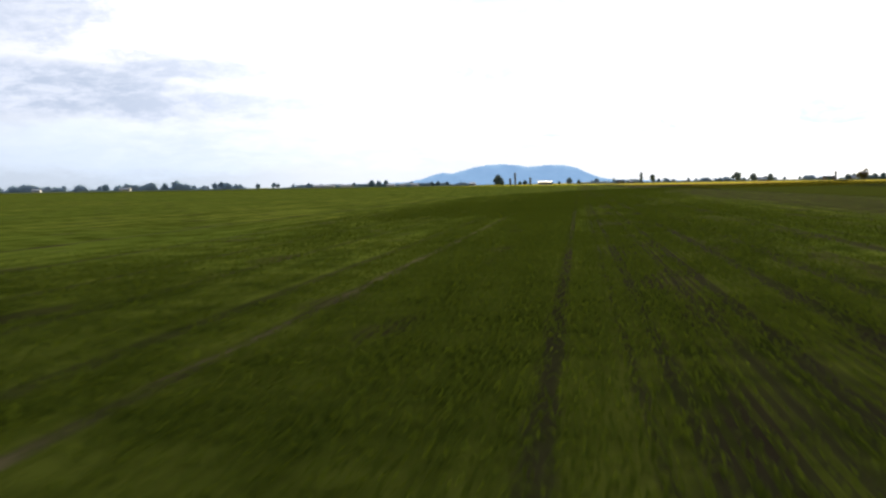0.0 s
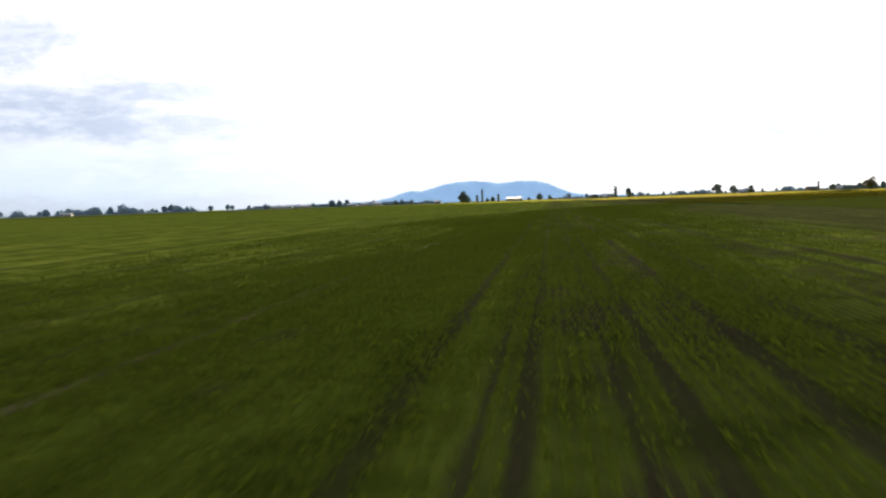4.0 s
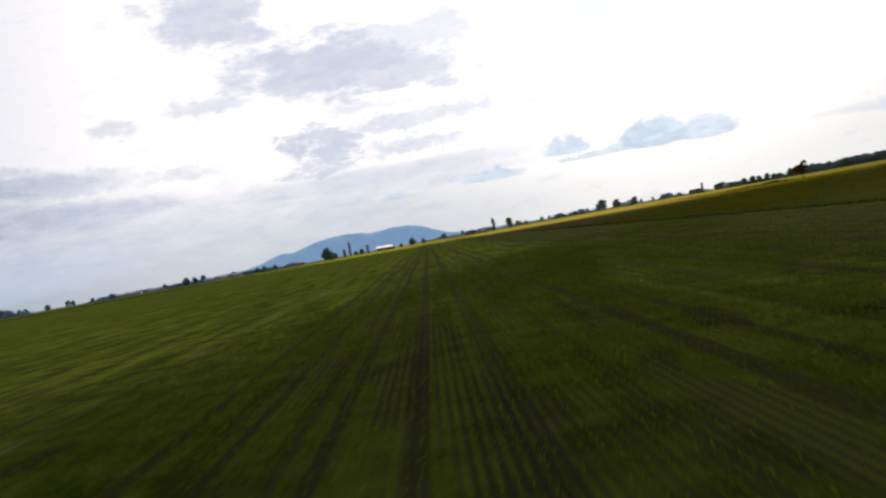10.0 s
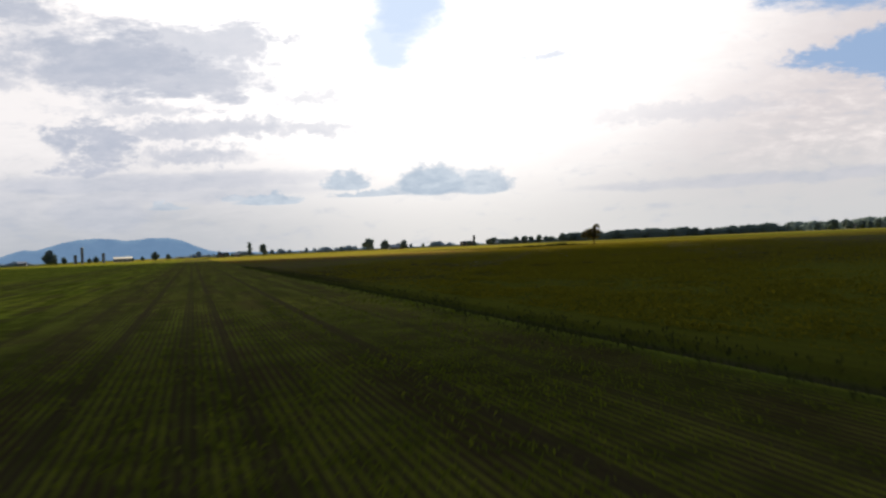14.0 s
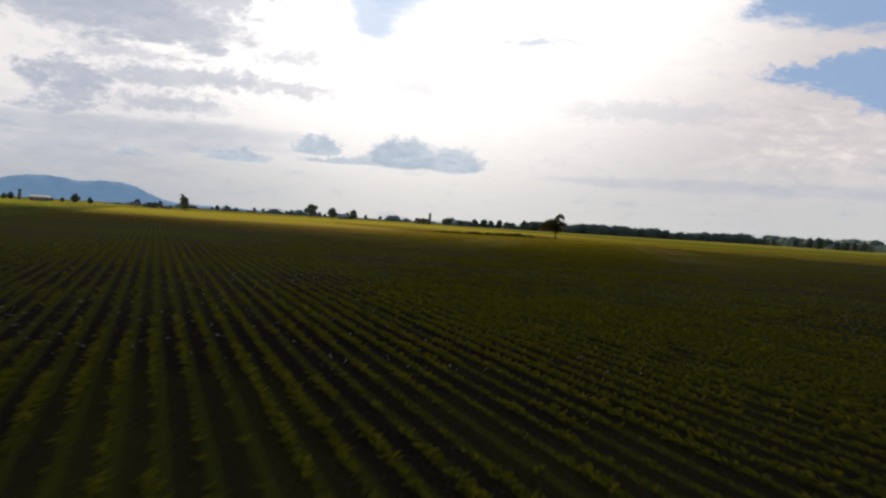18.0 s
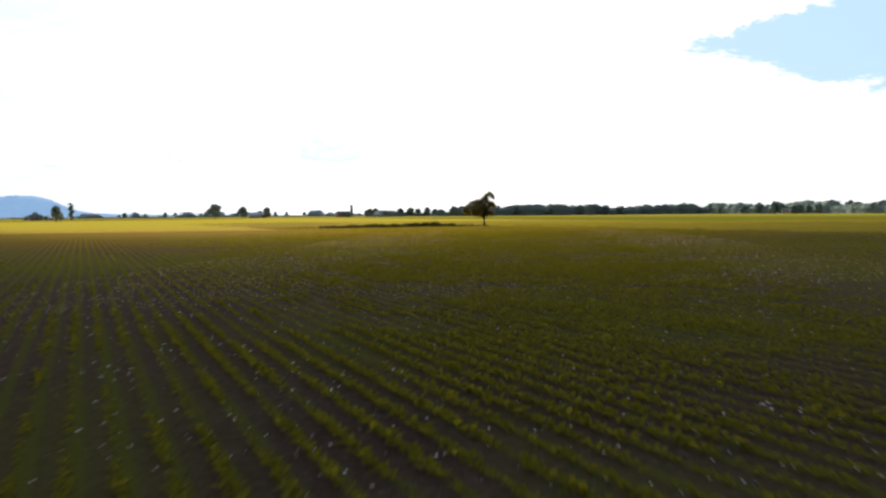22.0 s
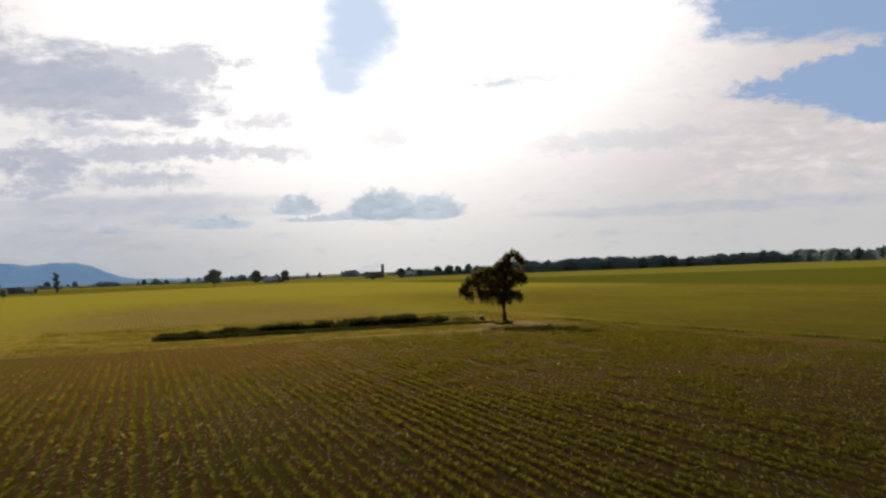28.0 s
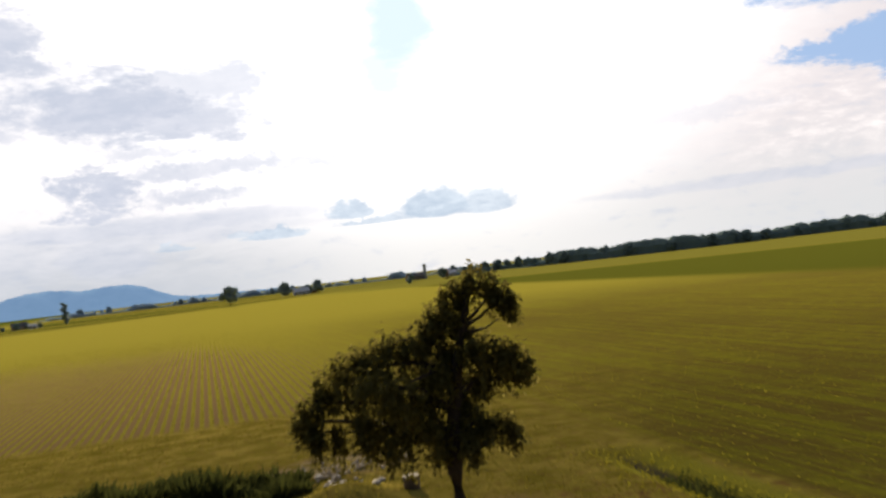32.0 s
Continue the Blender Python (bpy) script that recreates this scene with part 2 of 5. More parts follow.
# worn lines that run north through the drilled field: x, half width, how bare
TRACKS = [(-242.5, 0.22, 0.6), (-236.0, 0.20, 0.6), (-231.5, 0.16, 0.7), (-228.3, 0.15, 0.6), (-225.0, 0.16, 0.7), (-223.25, 0.11, 0.8), (-218.1, 0.16, 0.95), (-216.95, 0.06, 0.8), (-216.45, 0.10, 0.95), (-215.2, 0.08, 0.85), (-214.5, 0.15, 0.95),
          (-212.9, 0.20, 0.9), (-211.1, 0.28, 0.75), (-209.0, 0.11, 0.6), (-206.75, 0.27, 0.8), (-205.2, 0.20, 0.8), (-203.3, 0.12, 0.7), (-199.2, 0.13, 0.6), (-196.7, 0.12, 0.7), (-194.4, 0.10, 0.7), (-192.0, 0.18, 0.95), (-189.6, 0.24, 0.65),
          (-188.3, 0.16, 0.9), (-184.2, 0.20, 1.0), (-181.3, 0.14, 0.7)]
DRILL = 0.21


def ground_material():
    m, n, out = material("farmland")
    co = n.node("ShaderNodeTexCoord").outputs["Object"]
    x, y, z = n.node("ShaderNodeSeparateXYZ", Vector=co).outputs
    fine = n.noise(co, 7.0, 4.0, 0.65)
    mid = n.noise(co, 0.45, 4.0, 0.6)
    wide = n.noise(co, 0.03, 4.0, 0.55)
    streak = n.noise(n.vec(n.mul(x, 0.9), n.mul(y, 0.035)), 1.0, 4.0, 0.6)
    streak2 = n.noise(n.vec(n.mul(x, 0.16), n.mul(y, 0.006)), 1.0, 3.0, 0.6)
    wob = n.mul(n.add(n.noise(co, 0.25, 3.0), -0.5), 3.0)
    xw, yw = n.add(x, wob), n.add(y, wob)
    row = n.math("SINE", n.mul(x, 2 * math.pi / 0.76))
    lane2 = n.math("ABSOLUTE", n.add(x, n.mul(n.add(n.mul(n.add(y, 445.0), 0.409), -178.0), -1.0)))
    fray = n.mul(n.add(n.noise(n.vec(n.mul(x, 2.0), n.mul(y, 0.35)), 1.0, 3.0), -0.5), 0.35)
    worn = None
    for at, half, deep_worn in TRACKS:
        w = n.step(n.add(n.math("ABSOLUTE", n.add(x, -at)), fray), half + 0.13, half - 0.07, 0.0, deep_worn)
        worn = w if worn is None else n.math("MAXIMUM", worn, w)
    bare = n.add(n.math("SINE", n.add(n.mul(x, 0.9), n.mul(n.math("SINE", n.mul(y, 0.13)), 0.8))), n.math("SINE", n.add(n.mul(x, 2.3), n.add(n.mul(n.math("SINE", n.add(n.mul(y, 0.09), 1.0)), 1.2), 1.1))))
    bare = n.add(bare, n.add(n.mul(n.math("SINE", n.add(n.mul(y, 0.31), n.mul(x, 0.7))), 0.8), n.mul(n.math("SINE", n.add(n.mul(y, 0.83), n.mul(x, -1.3))), 0.7)))
    bare = n.add(bare, n.mul(n.add(mid, -0.5), 2.5))
    bare = n.step(n.add(bare, n.step(x, -219.0, -212.0, -1.2, 0.0)), 0.5, 1.7)
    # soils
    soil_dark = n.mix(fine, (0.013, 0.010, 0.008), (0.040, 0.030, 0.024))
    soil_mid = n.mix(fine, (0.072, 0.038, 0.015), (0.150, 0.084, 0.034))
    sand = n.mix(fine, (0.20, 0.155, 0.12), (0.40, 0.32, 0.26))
    # Row soil darkens southward: darker earth, with cloud shade worked into its colour.
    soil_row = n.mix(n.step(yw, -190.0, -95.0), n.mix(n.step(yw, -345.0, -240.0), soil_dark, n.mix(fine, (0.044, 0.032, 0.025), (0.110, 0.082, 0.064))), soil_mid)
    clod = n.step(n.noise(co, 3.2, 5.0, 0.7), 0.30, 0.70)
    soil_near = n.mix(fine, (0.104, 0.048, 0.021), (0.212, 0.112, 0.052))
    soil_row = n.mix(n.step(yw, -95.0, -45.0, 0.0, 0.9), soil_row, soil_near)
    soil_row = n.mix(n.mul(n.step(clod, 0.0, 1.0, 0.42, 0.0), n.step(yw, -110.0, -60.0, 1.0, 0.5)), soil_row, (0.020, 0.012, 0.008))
    fleck = n.step(n.noise(co, 13.0, 2.0), 0.66, 0.71)
    soil_row = n.mix(n.mul(fleck, 0.7), soil_row, (0.30, 0.25, 0.21))
    # drilled green field
    cover1 = n.step(n.add(n.mul(streak, 0.7), n.add(n.mul(mid, 0.35), n.mul(streak2, 0.6))), 0.42, 0.72)
    green1 = n.mix(n.step(wide, 0.35, 0.65), n.mix(fine, (0.088, 0.114, 0.012), (0.160, 0.188, 0.024)), n.mix(fine, (0.124, 0.136, 0.016), (0.210, 0.220, 0.030)))
    soil1 = n.mix(fine, (0.029, 0.023, 0.012), (0.072, 0.057, 0.032))
    gap1 = n.step(n.math("COSINE", n.mul(n.add(x, 250.0), 2 * math.pi / DRILL)), 0.45, -0.4)
    open_rows = n.mul(n.step(x, -217.6, -216.6), n.step(x, -207.5, -211.5))
    thin_rows = n.mul(open_rows, n.step(n.noise(n.vec(n.mul(x, 0.30), n.mul(y, 0.04)), 1.0, 2.0), 0.54, 0.38, 0.25, 0.85))
    thin_rows = n.math("MAXIMUM", thin_rows, n.step(x, -201.0, -194.0, 0.0, 0.95))
    sparse = n.math("MAXIMUM", thin_rows, n.step(n.add(cover1, n.mul(wide, 0.5)), 0.78, 0.28, 0.0, 0.75))
    dim = n.mix(n.step(n.add(n.mul(streak, 0.5), n.mul(mid, 0.5)), 0.38, 0.62), (0.050, 0.064, 0.007), green1)
    field1 = n.mix(n.mul(sparse, n.step(gap1, 0.0, 1.0, 0.12, 0.95)), dim, soil1)
    field1 = n.mix(n.mul(bare, n.step(gap1, 0.0, 1.0, 0.30, 0.65)), field1, n.mix(fine, (0.030, 0.020, 0.013), (0.075, 0.050, 0.032)))
    field1 = n.mix(n.mul(worn, n.step(n.add(n.mul(streak, 0.6), n.mul(mid, 0.4)), 0.36, 0.56, 0.35, 0.9)), field1, soil1)
    pale = n.mul(n.step(n.add(n.math("ABSOLUTE", n.add(x, 223.25)), n.mul(fray, 1.6)), 0.22, 0.0), n.step(n.noise(n.vec(n.mul(x, 1.2), n.mul(y, 0.22), 5.0), 1.0, 3.0), 0.40, 0.58, 0.15, 1.0))
    field1 = n.mix(n.mul(pale, n.step(mid, 0.25, 0.5, 0.35, 0.85)), field1, n.mix(fine, (0.150, 0.118, 0.050), (0.260, 0.205, 0.095)))
    # row crop
    leaf2 = n.mix(fine, (0.058, 0.068, 0.008), (0.120, 0.128, 0.016))
    band = n.step(n.add(row, n.add(n.mul(n.add(fine, -0.5), 2.2), n.mul(n.add(mid, -0.5), 1.2))), 0.0, 0.9)
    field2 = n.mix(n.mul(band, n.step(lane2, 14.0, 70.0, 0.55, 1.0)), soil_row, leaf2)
    thick = n.step(n.add(n.mul(wide, 1.0), n.mul(streak2, 0.5)), 0.66, 0.95)
    field2 = n.mix(n.math("MAXIMUM", n.mul(thick, 0.5), n.mul(n.mul(n.step(x, -95.0, -150.0), n.step(y, -350.0, -400.0)), 0.8)), field2, leaf2)
    # sunny young crop further on
    leaf3 = n.mix(fine, (0.150, 0.136, 0.018), (0.262, 0.232, 0.038))
    tan = n.mix(fine, (0.120, 0.080, 0.036), (0.220, 0.155, 0.078))
    closed = n.add(n.add(n.mul(n.step(x, -16.0, 12.0), 1.5), n.mul(n.step(y, 105.0, 210.0), 1.6)), n.mul(n.step(x, -46.0, -78.0), 1.3))
    field4 = n.mix(n.step(n.add(n.add(row, n.mul(n.add(mid, -0.5), 2.4)), closed), -0.3, 0.8), tan, leaf3)
    field3 = n.mix(n.step(n.add(n.mul(streak, 0.8), n.mul(mid, 0.5)), 0.45, 0.75), n.mix(0.3, soil_mid, leaf2), n.mix(fine, (0.105, 0.105, 0.012), (0.190, 0.172, 0.020)))
    clump = n.noise(n.vec(n.mul(x, 1.3), n.mul(y, 0.45)), 1.0, 4.0, 0.65)
    seam = n.add(n.add(n.math("SINE", n.mul(x, 2 * math.pi / 2.28)), n.mul(row, 0.9)), n.mul(n.add(n.add(clump, streak), -1.0), 7.0))
    field3 = n.mix(n.step(seam, 0.9, -1.5, 0.0, 0.85), field3, n.mix(0.5, soil_mid, n.mix(fine, (0.080, 0.084, 0.010), (0.140, 0.140, 0.018))))
    field3 = n.mix(n.step(clump, 0.56, 0.72, 0.0, 0.6), field3, n.mix(fine, (0.150, 0.155, 0.018), (0.250, 0.232, 0.032)))
    field3 = n.mix(n.step(n.add(wide, n.mul(streak2, 0.6)), 0.72, 0.95, 0.0, 0.5), field3, n.mix(0.5, soil_mid, leaf2))
    deep = n.mix(fine, (0.026, 0.036, 0.006), (0.053, 0.063, 0.011))
    grass = n.mix(n.step(n.add(mid, n.mul(fine, 0.4)), 0.5, 0.9), (0.145, 0.122, 0.018), (0.270, 0.212, 0.045))
    grass = n.mix(n.mul(n.step(n.noise(n.vec(n.mul(x, 1.6), n.mul(y, 0.9)), 1.0, 5.0, 0.7), 0.48, 0.62), n.step(y, 6.0, 1.0, 0.30, 0.85)), grass, n.mix(0.5, soil_mid, soil_near))
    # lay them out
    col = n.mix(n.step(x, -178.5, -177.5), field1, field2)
    edge = n.mul(n.step(x, -178.6, -177.8), n.step(x, -175.7, -176.2))
    col = n.mix(n.mul(edge, n.step(mid, 0.3, 0.65, 0.2, 0.8)), col, n.mix(mid, (0.050, 0.075, 0.010), (0.095, 0.120, 0.020)))
    north = n.mul(n.step(n.add(n.add(y, n.step(x, -8.0, 1.0, 0.0, -4.0)), n.mul(wob, 0.35)), -13.8, -12.6), n.step(x, -177.4, -176.4))
    col = n.mix(north, col, grass)
    beyond = n.mul(n.step(n.add(y, n.mul(wob, 0.5)), 41.5, 47.0), n.step(x, -177.4, -176.4))
    col = n.mix(beyond, col, field4)
    side = n.add(x, n.mul(n.math("MINIMUM", y, 0.0), 0.075))
    sidew = n.add(side, n.mul(wob, 0.4))
    col = n.mix(n.mul(n.step(sidew, 6.6, 7.9), n.step(y, 46.0, 40.0)), col, n.mix(n.mul(n.step(y, 0.0, -8.0), n.step(mid, 0.7, 0.4, 0.75, 0.95)), grass, n.mix(0.35, field3, soil_mid)))
    col = n.mix(n.mul(n.step(sidew, n.step(y, 5.0, 60.0, 12.5, -14.0), n.step(y, 5.0, 60.0, 13.8, 46.0)), n.step(y, 270.0, 110.0)), col, field3)
    # worn wheel track and green grass beside the ditch
    verge = n.mul(n.mul(n.step(sidew, 8.9, 9.7), n.step(sidew, 13.0, 11.8)), n.step(y, 14.0, 6.0))
    col = n.mix(n.mul(verge, n.step(mid, 0.25, 0.5, 0.55, 0.95)), col, n.mix(fine, (0.140, 0.138, 0.016), (0.250, 0.228, 0.034)))
    rut = n.mul(n.step(n.math("ABSOLUTE", n.add(n.add(side, n.mul(wob, 0.12)), -8.3)), 0.55, 0.2), n.step(y, 2.0, -4.0))
    col = n.mix(n.mul(rut, n.step(mid, 0.3, 0.6, 0.1, 0.45)), col, soil_mid)
    # bare sandy earth round the tree and at the brush heap
    for cx, cy, r, s in ((0.5, 0.5, 6.2, 1.0), (-5.0, -7.5, 4.2, 0.75), (3.5, -4.5, 4.8, 0.8), (-2.5, 19.0, 5.0, 0.5), (-23.0, -13.5, 3.2, 0.35), (-11.0, -13.0, 3.0, 0.5)):
        dx, dy = n.add(x, -cx), n.add(y, -cy)
        d = n.add(n.math("SQRT", n.add(n.mul(dx, dx), n.mul(dy, dy))), n.mul(wob, 1.6))
        col = n.mix(n.mul(n.step(d, r, r * 0.55), n.mul(n.step(mid, 0.35, 0.6), s)), col, n.mix(n.step(d, r * 0.3, r), sand, soil_near))
    strip = n.step(n.add(yw, n.mul(x, 1.45)), 790.0, 735.0)
    col = n.mix(n.mul(n.step(xw, 108.0, 126.0), n.mul(n.step(yw, 36.0, 70.0), strip)), col, n.mix(0.45, deep, n.mix(fine, (0.090, 0.095, 0.012), (0.150, 0.145, 0.020))))
    past = n.add(n.add(y, n.mul(x, -0.95)), -706.0)
    ditch = n.mul(n.step(past, -9.0, -6.0), n.step(past, 0.0, -3.0))
    col = n.mix(n.mul(ditch, 0.75), col, (0.030, 0.034, 0.012))
    col = n.mix(n.step(past, 0.0, 8.0), col, n.mix(n.step(n.noise(n.vec(n.mul(x, 0.004), n.mul(y, 0.02)), 1.0, 2.0), 0.40, 0.52), deep, n.mix(n.step(x, -420.0, -240.0), deep, n.mix(0.5, leaf2, grass))))
    outer = n.mul(n.step(n.add(yw, n.mul(x, 1.45)), 745.0, 800.0), n.step(xw, 60.0, 130.0))
    col = n.mix(n.mul(outer, 0.8), col, n.mix(fine, (0.085, 0.084, 0.016), (0.145, 0.140, 0.030)))
    # pond bed
    col = n.mix(n.step(z, -0.12, -0.35), col, (0.055, 0.048, 0.035))
    b = n.node("ShaderNodeBsdfDiffuse", Color=col, Roughness=0.5)
    n.put(b, "Normal", n.bump(n.add(fine, n.mul(row, 0.15)), 0.9, 0.08))
    # leaves turned to the low light shine along the field
    lw = n.node("ShaderNodeLayerWeight", Blend=0.5).outputs["Facing"]
    shine = n.node("ShaderNodeVectorMath", Vector=col)
    shine.operation = "SCALE"
    n.put(shine, "Scale", 1.75)
    gl = n.node("ShaderNodeBsdfGlossy", Color=shine.outputs[0], Roughness=1.0)
    mx = n.node("ShaderNodeMixShader", Fac=n.mix(n.step(x, -178.5, -176.0), n.step(lw, 0.86, 0.965, 0.0, 0.85), n.step(lw, 0.80, 0.995, 0.0, 0.52)))
    n.put(mx, 1, b.outputs[0])
    n.put(mx, 2, gl.outputs[0])
    n.put(out, "Surface", mx.outputs[0])
    return m


GROUND = ground_material()
LEAF_CEREAL = leafy("drilled_leaf", (0.060, 0.086, 0.009), (0.100, 0.124, 0.014), (0.170, 0.205, 0.016), 0.45, 0.05, 0.03)
LEAF_ROW = leafy("row_leaf", (0.074, 0.082, 0.008), (0.160, 0.155, 0.016), (0.250, 0.215, 0.016), 0.42, 0.05, 0.02)
LEAF_ROW_DRY = leafy("dry_row_leaf", (0.122, 0.102, 0.015), (0.222, 0.175, 0.030), (0.32, 0.25, 0.029), 0.43, 0.05, 0.04)
LEAF_REED = leafy("reed_leaf", (0.028, 0.037, 0.015), (0.064, 0.073, 0.027), (0.075, 0.084, 0.022), 0.32, 0.3)
LEAF_GRASS = leafy("grass_leaf", (0.110, 0.102, 0.014), (0.195, 0.165, 0.028), (0.18, 0.155, 0.022), 0.34, 0.2)
LEAF_OLIVE = leafy("olive_row_leaf", (0.105, 0.108, 0.012), (0.190, 0.178, 0.024), (0.27, 0.24, 0.022), 0.45, 0.05)
LEAF_VERGE = leafy("verge_leaf", (0.120, 0.120, 0.014), (0.215, 0.200, 0.028), (0.28, 0.25, 0.024), 0.40, 0.3)
LEAF_TREE = leafy("tree_leaf", (0.075, 0.080, 0.028), (0.155, 0.145, 0.055), (0.27, 0.23, 0.06), 0.44, 0.5)
# The next three leaf colours hold distance haze, painted in as pale blue-grey.
LEAF_FAR_HAZE = leafy("far_leaf_haze", (0.26, 0.335, 0.335), (0.34, 0.42, 0.41), (0.30, 0.37, 0.38), 0.28, 0.1)
LEAF_WOOD_HAZE = leafy("wood_leaf_haze", (0.19, 0.26, 0.26), (0.25, 0.33, 0.32), (0.22, 0.29, 0.30), 0.20, 0.03)
LEAF_BELT_HAZE = leafy("belt_leaf_haze", (0.29, 0.39, 0.47), (0.35, 0.45, 0.53), (0.20, 0.26, 0.28), 0.08, 0.03)
BARK = plain("bark", (0.050, 0.040, 0.031), 0.95, 0.35, 4.0, bump=0.03)
LEAF_RUST = leafy("rust_leaf", (0.30, 0.15, 0.06), (0.42, 0.24, 0.10), (0.40, 0.2, 0.06), 0.25, 0.1)
WHITE = plain("white_cladding", (0.62, 0.62, 0.61), 0.6, 0.08, 0.6)
ROOF = plain("roof_metal", (0.36, 0.38, 0.41), 0.4, 0.12, 0.5, metal=0.4)
ROOF_DARK = plain("roof_shingle", (0.10, 0.10, 0.11), 0.85, 0.2, 1.0)
WALL_TAN = plain("tan_wall", (0.38, 0.31, 0.24), 0.8, 0.12, 0.8)
WALL_RED = plain("red_brick", (0.24, 0.10, 0.07), 0.85, 0.15, 1.5)
CONCRETE = plain("silo_concrete", (0.36, 0.38, 0.41), 0.9, 0.2, 0.4)
PANE = plain("window_pane", (0.04, 0.05, 0.06), 0.1, 0.1, 2.0, spec=0.5)
STONE = plain("field_stone", (0.34, 0.31, 0.28), 0.8, 0.25, 6.0, bump=0.01)
CHIP = plain("pale_chip", (0.74, 0.71, 0.66), 0.28, 0.2, 9.0, spec=0.5)
CLOD = plain("soil_clod", (0.066, 0.046, 0.030), 0.95, 0.4, 2.0, spec=0.1)
DEADWOOD = plain("grey_deadwood", (0.33, 0.29, 0.25), 0.9, 0.25, 5.0, bump=0.01)
DRUM = plain("drum_brown", (0.10, 0.080, 0.065), 0.5, 0.2, 3.0)
DRUM_TOP = plain("drum_lid", (0.15, 0.13, 0.11), 0.9, 0.12, 4.0)
RUST = plain("rusty_red", (0.30, 0.07, 0.04), 0.7, 0.3, 6.0)


def water_material():
    m, n, out = material("pond_water")
    co = n.node("ShaderNodeTexCoord").outputs["Object"]
    rip = n.noise(co, 3.0, 3.0)
    b = n.node("ShaderNodeBsdfPrincipled", Base_Color=(0.05, 0.048, 0.035), Roughness=0.10, IOR=1.33)
    n.put(b, "Specular IOR Level", 0.5)
    n.put(b, "Normal", n.bump(rip, 0.06, 0.02))
    n.put(out, "Surface", b.outputs[0])
    return m


WATER = water_material()
WET_MUD = plain("wet_mud", (0.11, 0.092, 0.074), 0.40, 0.2, 2.0, spec=0.5)


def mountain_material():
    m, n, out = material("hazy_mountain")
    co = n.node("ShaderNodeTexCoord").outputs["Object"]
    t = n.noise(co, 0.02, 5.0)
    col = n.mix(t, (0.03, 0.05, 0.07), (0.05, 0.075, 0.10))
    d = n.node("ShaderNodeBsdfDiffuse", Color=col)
    # Emission stands in for distance haze, a blue glow added over the slopes.
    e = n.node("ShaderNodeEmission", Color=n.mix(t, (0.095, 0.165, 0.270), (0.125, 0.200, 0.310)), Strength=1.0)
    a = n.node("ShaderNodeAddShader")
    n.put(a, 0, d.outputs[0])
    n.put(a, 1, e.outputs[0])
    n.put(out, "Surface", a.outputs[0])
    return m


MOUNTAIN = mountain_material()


# ---------------------------------------------------------------- mesh helpers
def mesh_object(name, verts, faces, mat, parent=None, smooth=False):
    me = bpy.data.meshes.new(name)
    me.from_pydata(verts, [], faces)
    me.materials.append(mat)
    if smooth:
        me.shade_smooth()
    ob = new(name, me)
    ob.parent = parent
    return ob


def part(name, bm, mat, parent=None, label=""):
    me = bpy.data.meshes.new(name)
    bm.to_mesh(me)
    bm.free()
    me.materials.append(mat)
    ob = new(name, me)
    ob.parent = parent
    return tagged(ob, label)


def quads(name, verts, mat, parent=None):
    """One mesh of loose quads from an (n, 4, 3) array."""
    n = len(verts)
    me = bpy.data.meshes.new(name)
    me.vertices.add(4 * n)
    me.vertices.foreach_set("co", verts.astype(np.float32).ravel())
    me.loops.add(4 * n)
    me.loops.foreach_set("vertex_index", np.arange(4 * n, dtype=np.int32))
    me.polygons.add(n)
    me.polygons.foreach_set("loop_start", np.arange(0, 4 * n, 4, dtype=np.int32))
    me.update(calc_edges=True)
    me.materials.append(mat)
    ob = new(name, me)
    ob.parent = parent
    return ob


def ball_quads(center, half, rng, rings=4, around=7):
    """A lumpy closed ball of quads, the dense inside of a crown."""
    e = np.linspace(-1.5, 1.5, rings + 1)
    a = np.linspace(0, 2 * np.pi, around + 1)[:-1] + rng.uniform(0, 1)
    r = rng.uniform(0.82, 1.05, (rings + 1, around))
    p = np.stack([np.cos(e)[:, None] * np.cos(a) * r, np.cos(e)[:, None] * np.sin(a) * r, np.sin(e)[:, None] * r], 2) * np.asarray(half) + np.asarray(center)
    n = np.roll(p, -1, 1)
    return np.stack([p[:-1], n[:-1], n[1:], p[1:]], 2).reshape(-1, 4, 3)


def leaf_quads(base, length, width, rise, rng, bend=0.25):
    """Pointed leaves from their foot points: length, width, rise (radians above level)."""
    n = len(base)
    turn = rng.uniform(0, 2 * np.pi, n)
    out = np.stack([np.cos(turn) * np.cos(rise), np.sin(turn) * np.cos(rise), np.sin(rise)], 1)
    side = np.stack([-np.sin(turn), np.cos(turn), np.zeros(n)], 1)
    L, Wd = np.broadcast_to(length, n)[:, None], np.broadcast_to(width, n)[:, None]
    drop = np.array([0, 0, 1.0]) * L * bend
    mid = base + out * L * 0.55 + drop * 0.5
    return np.stack([base, mid - side * Wd / 2, base + out * L - drop * 0.2, mid + side * Wd / 2], 1)


def value_noise(x, y, seed):
    xi, yi = np.floor(x).astype(np.int64), np.floor(y).astype(np.int64)
    fx, fy = x - xi, y - yi
    fx, fy = fx * fx * (3 - 2 * fx), fy * fy * (3 - 2 * fy)

    def h(a, b):
        v = (a * 374761393 + b * 668265263 + seed * 144269504) & 0xFFFFFFFF
        v = ((v ^ (v >> 13)) * 1274126177) & 0xFFFFFFFF
        return ((v ^ (v >> 16)) & 0xFFFF) / 65535.0

    return (h(xi, yi) * (1 - fx) + h(xi + 1, yi) * fx) * (1 - fy) + (h(xi, yi + 1) * (1 - fx) + h(xi + 1, yi + 1) * fx) * fy


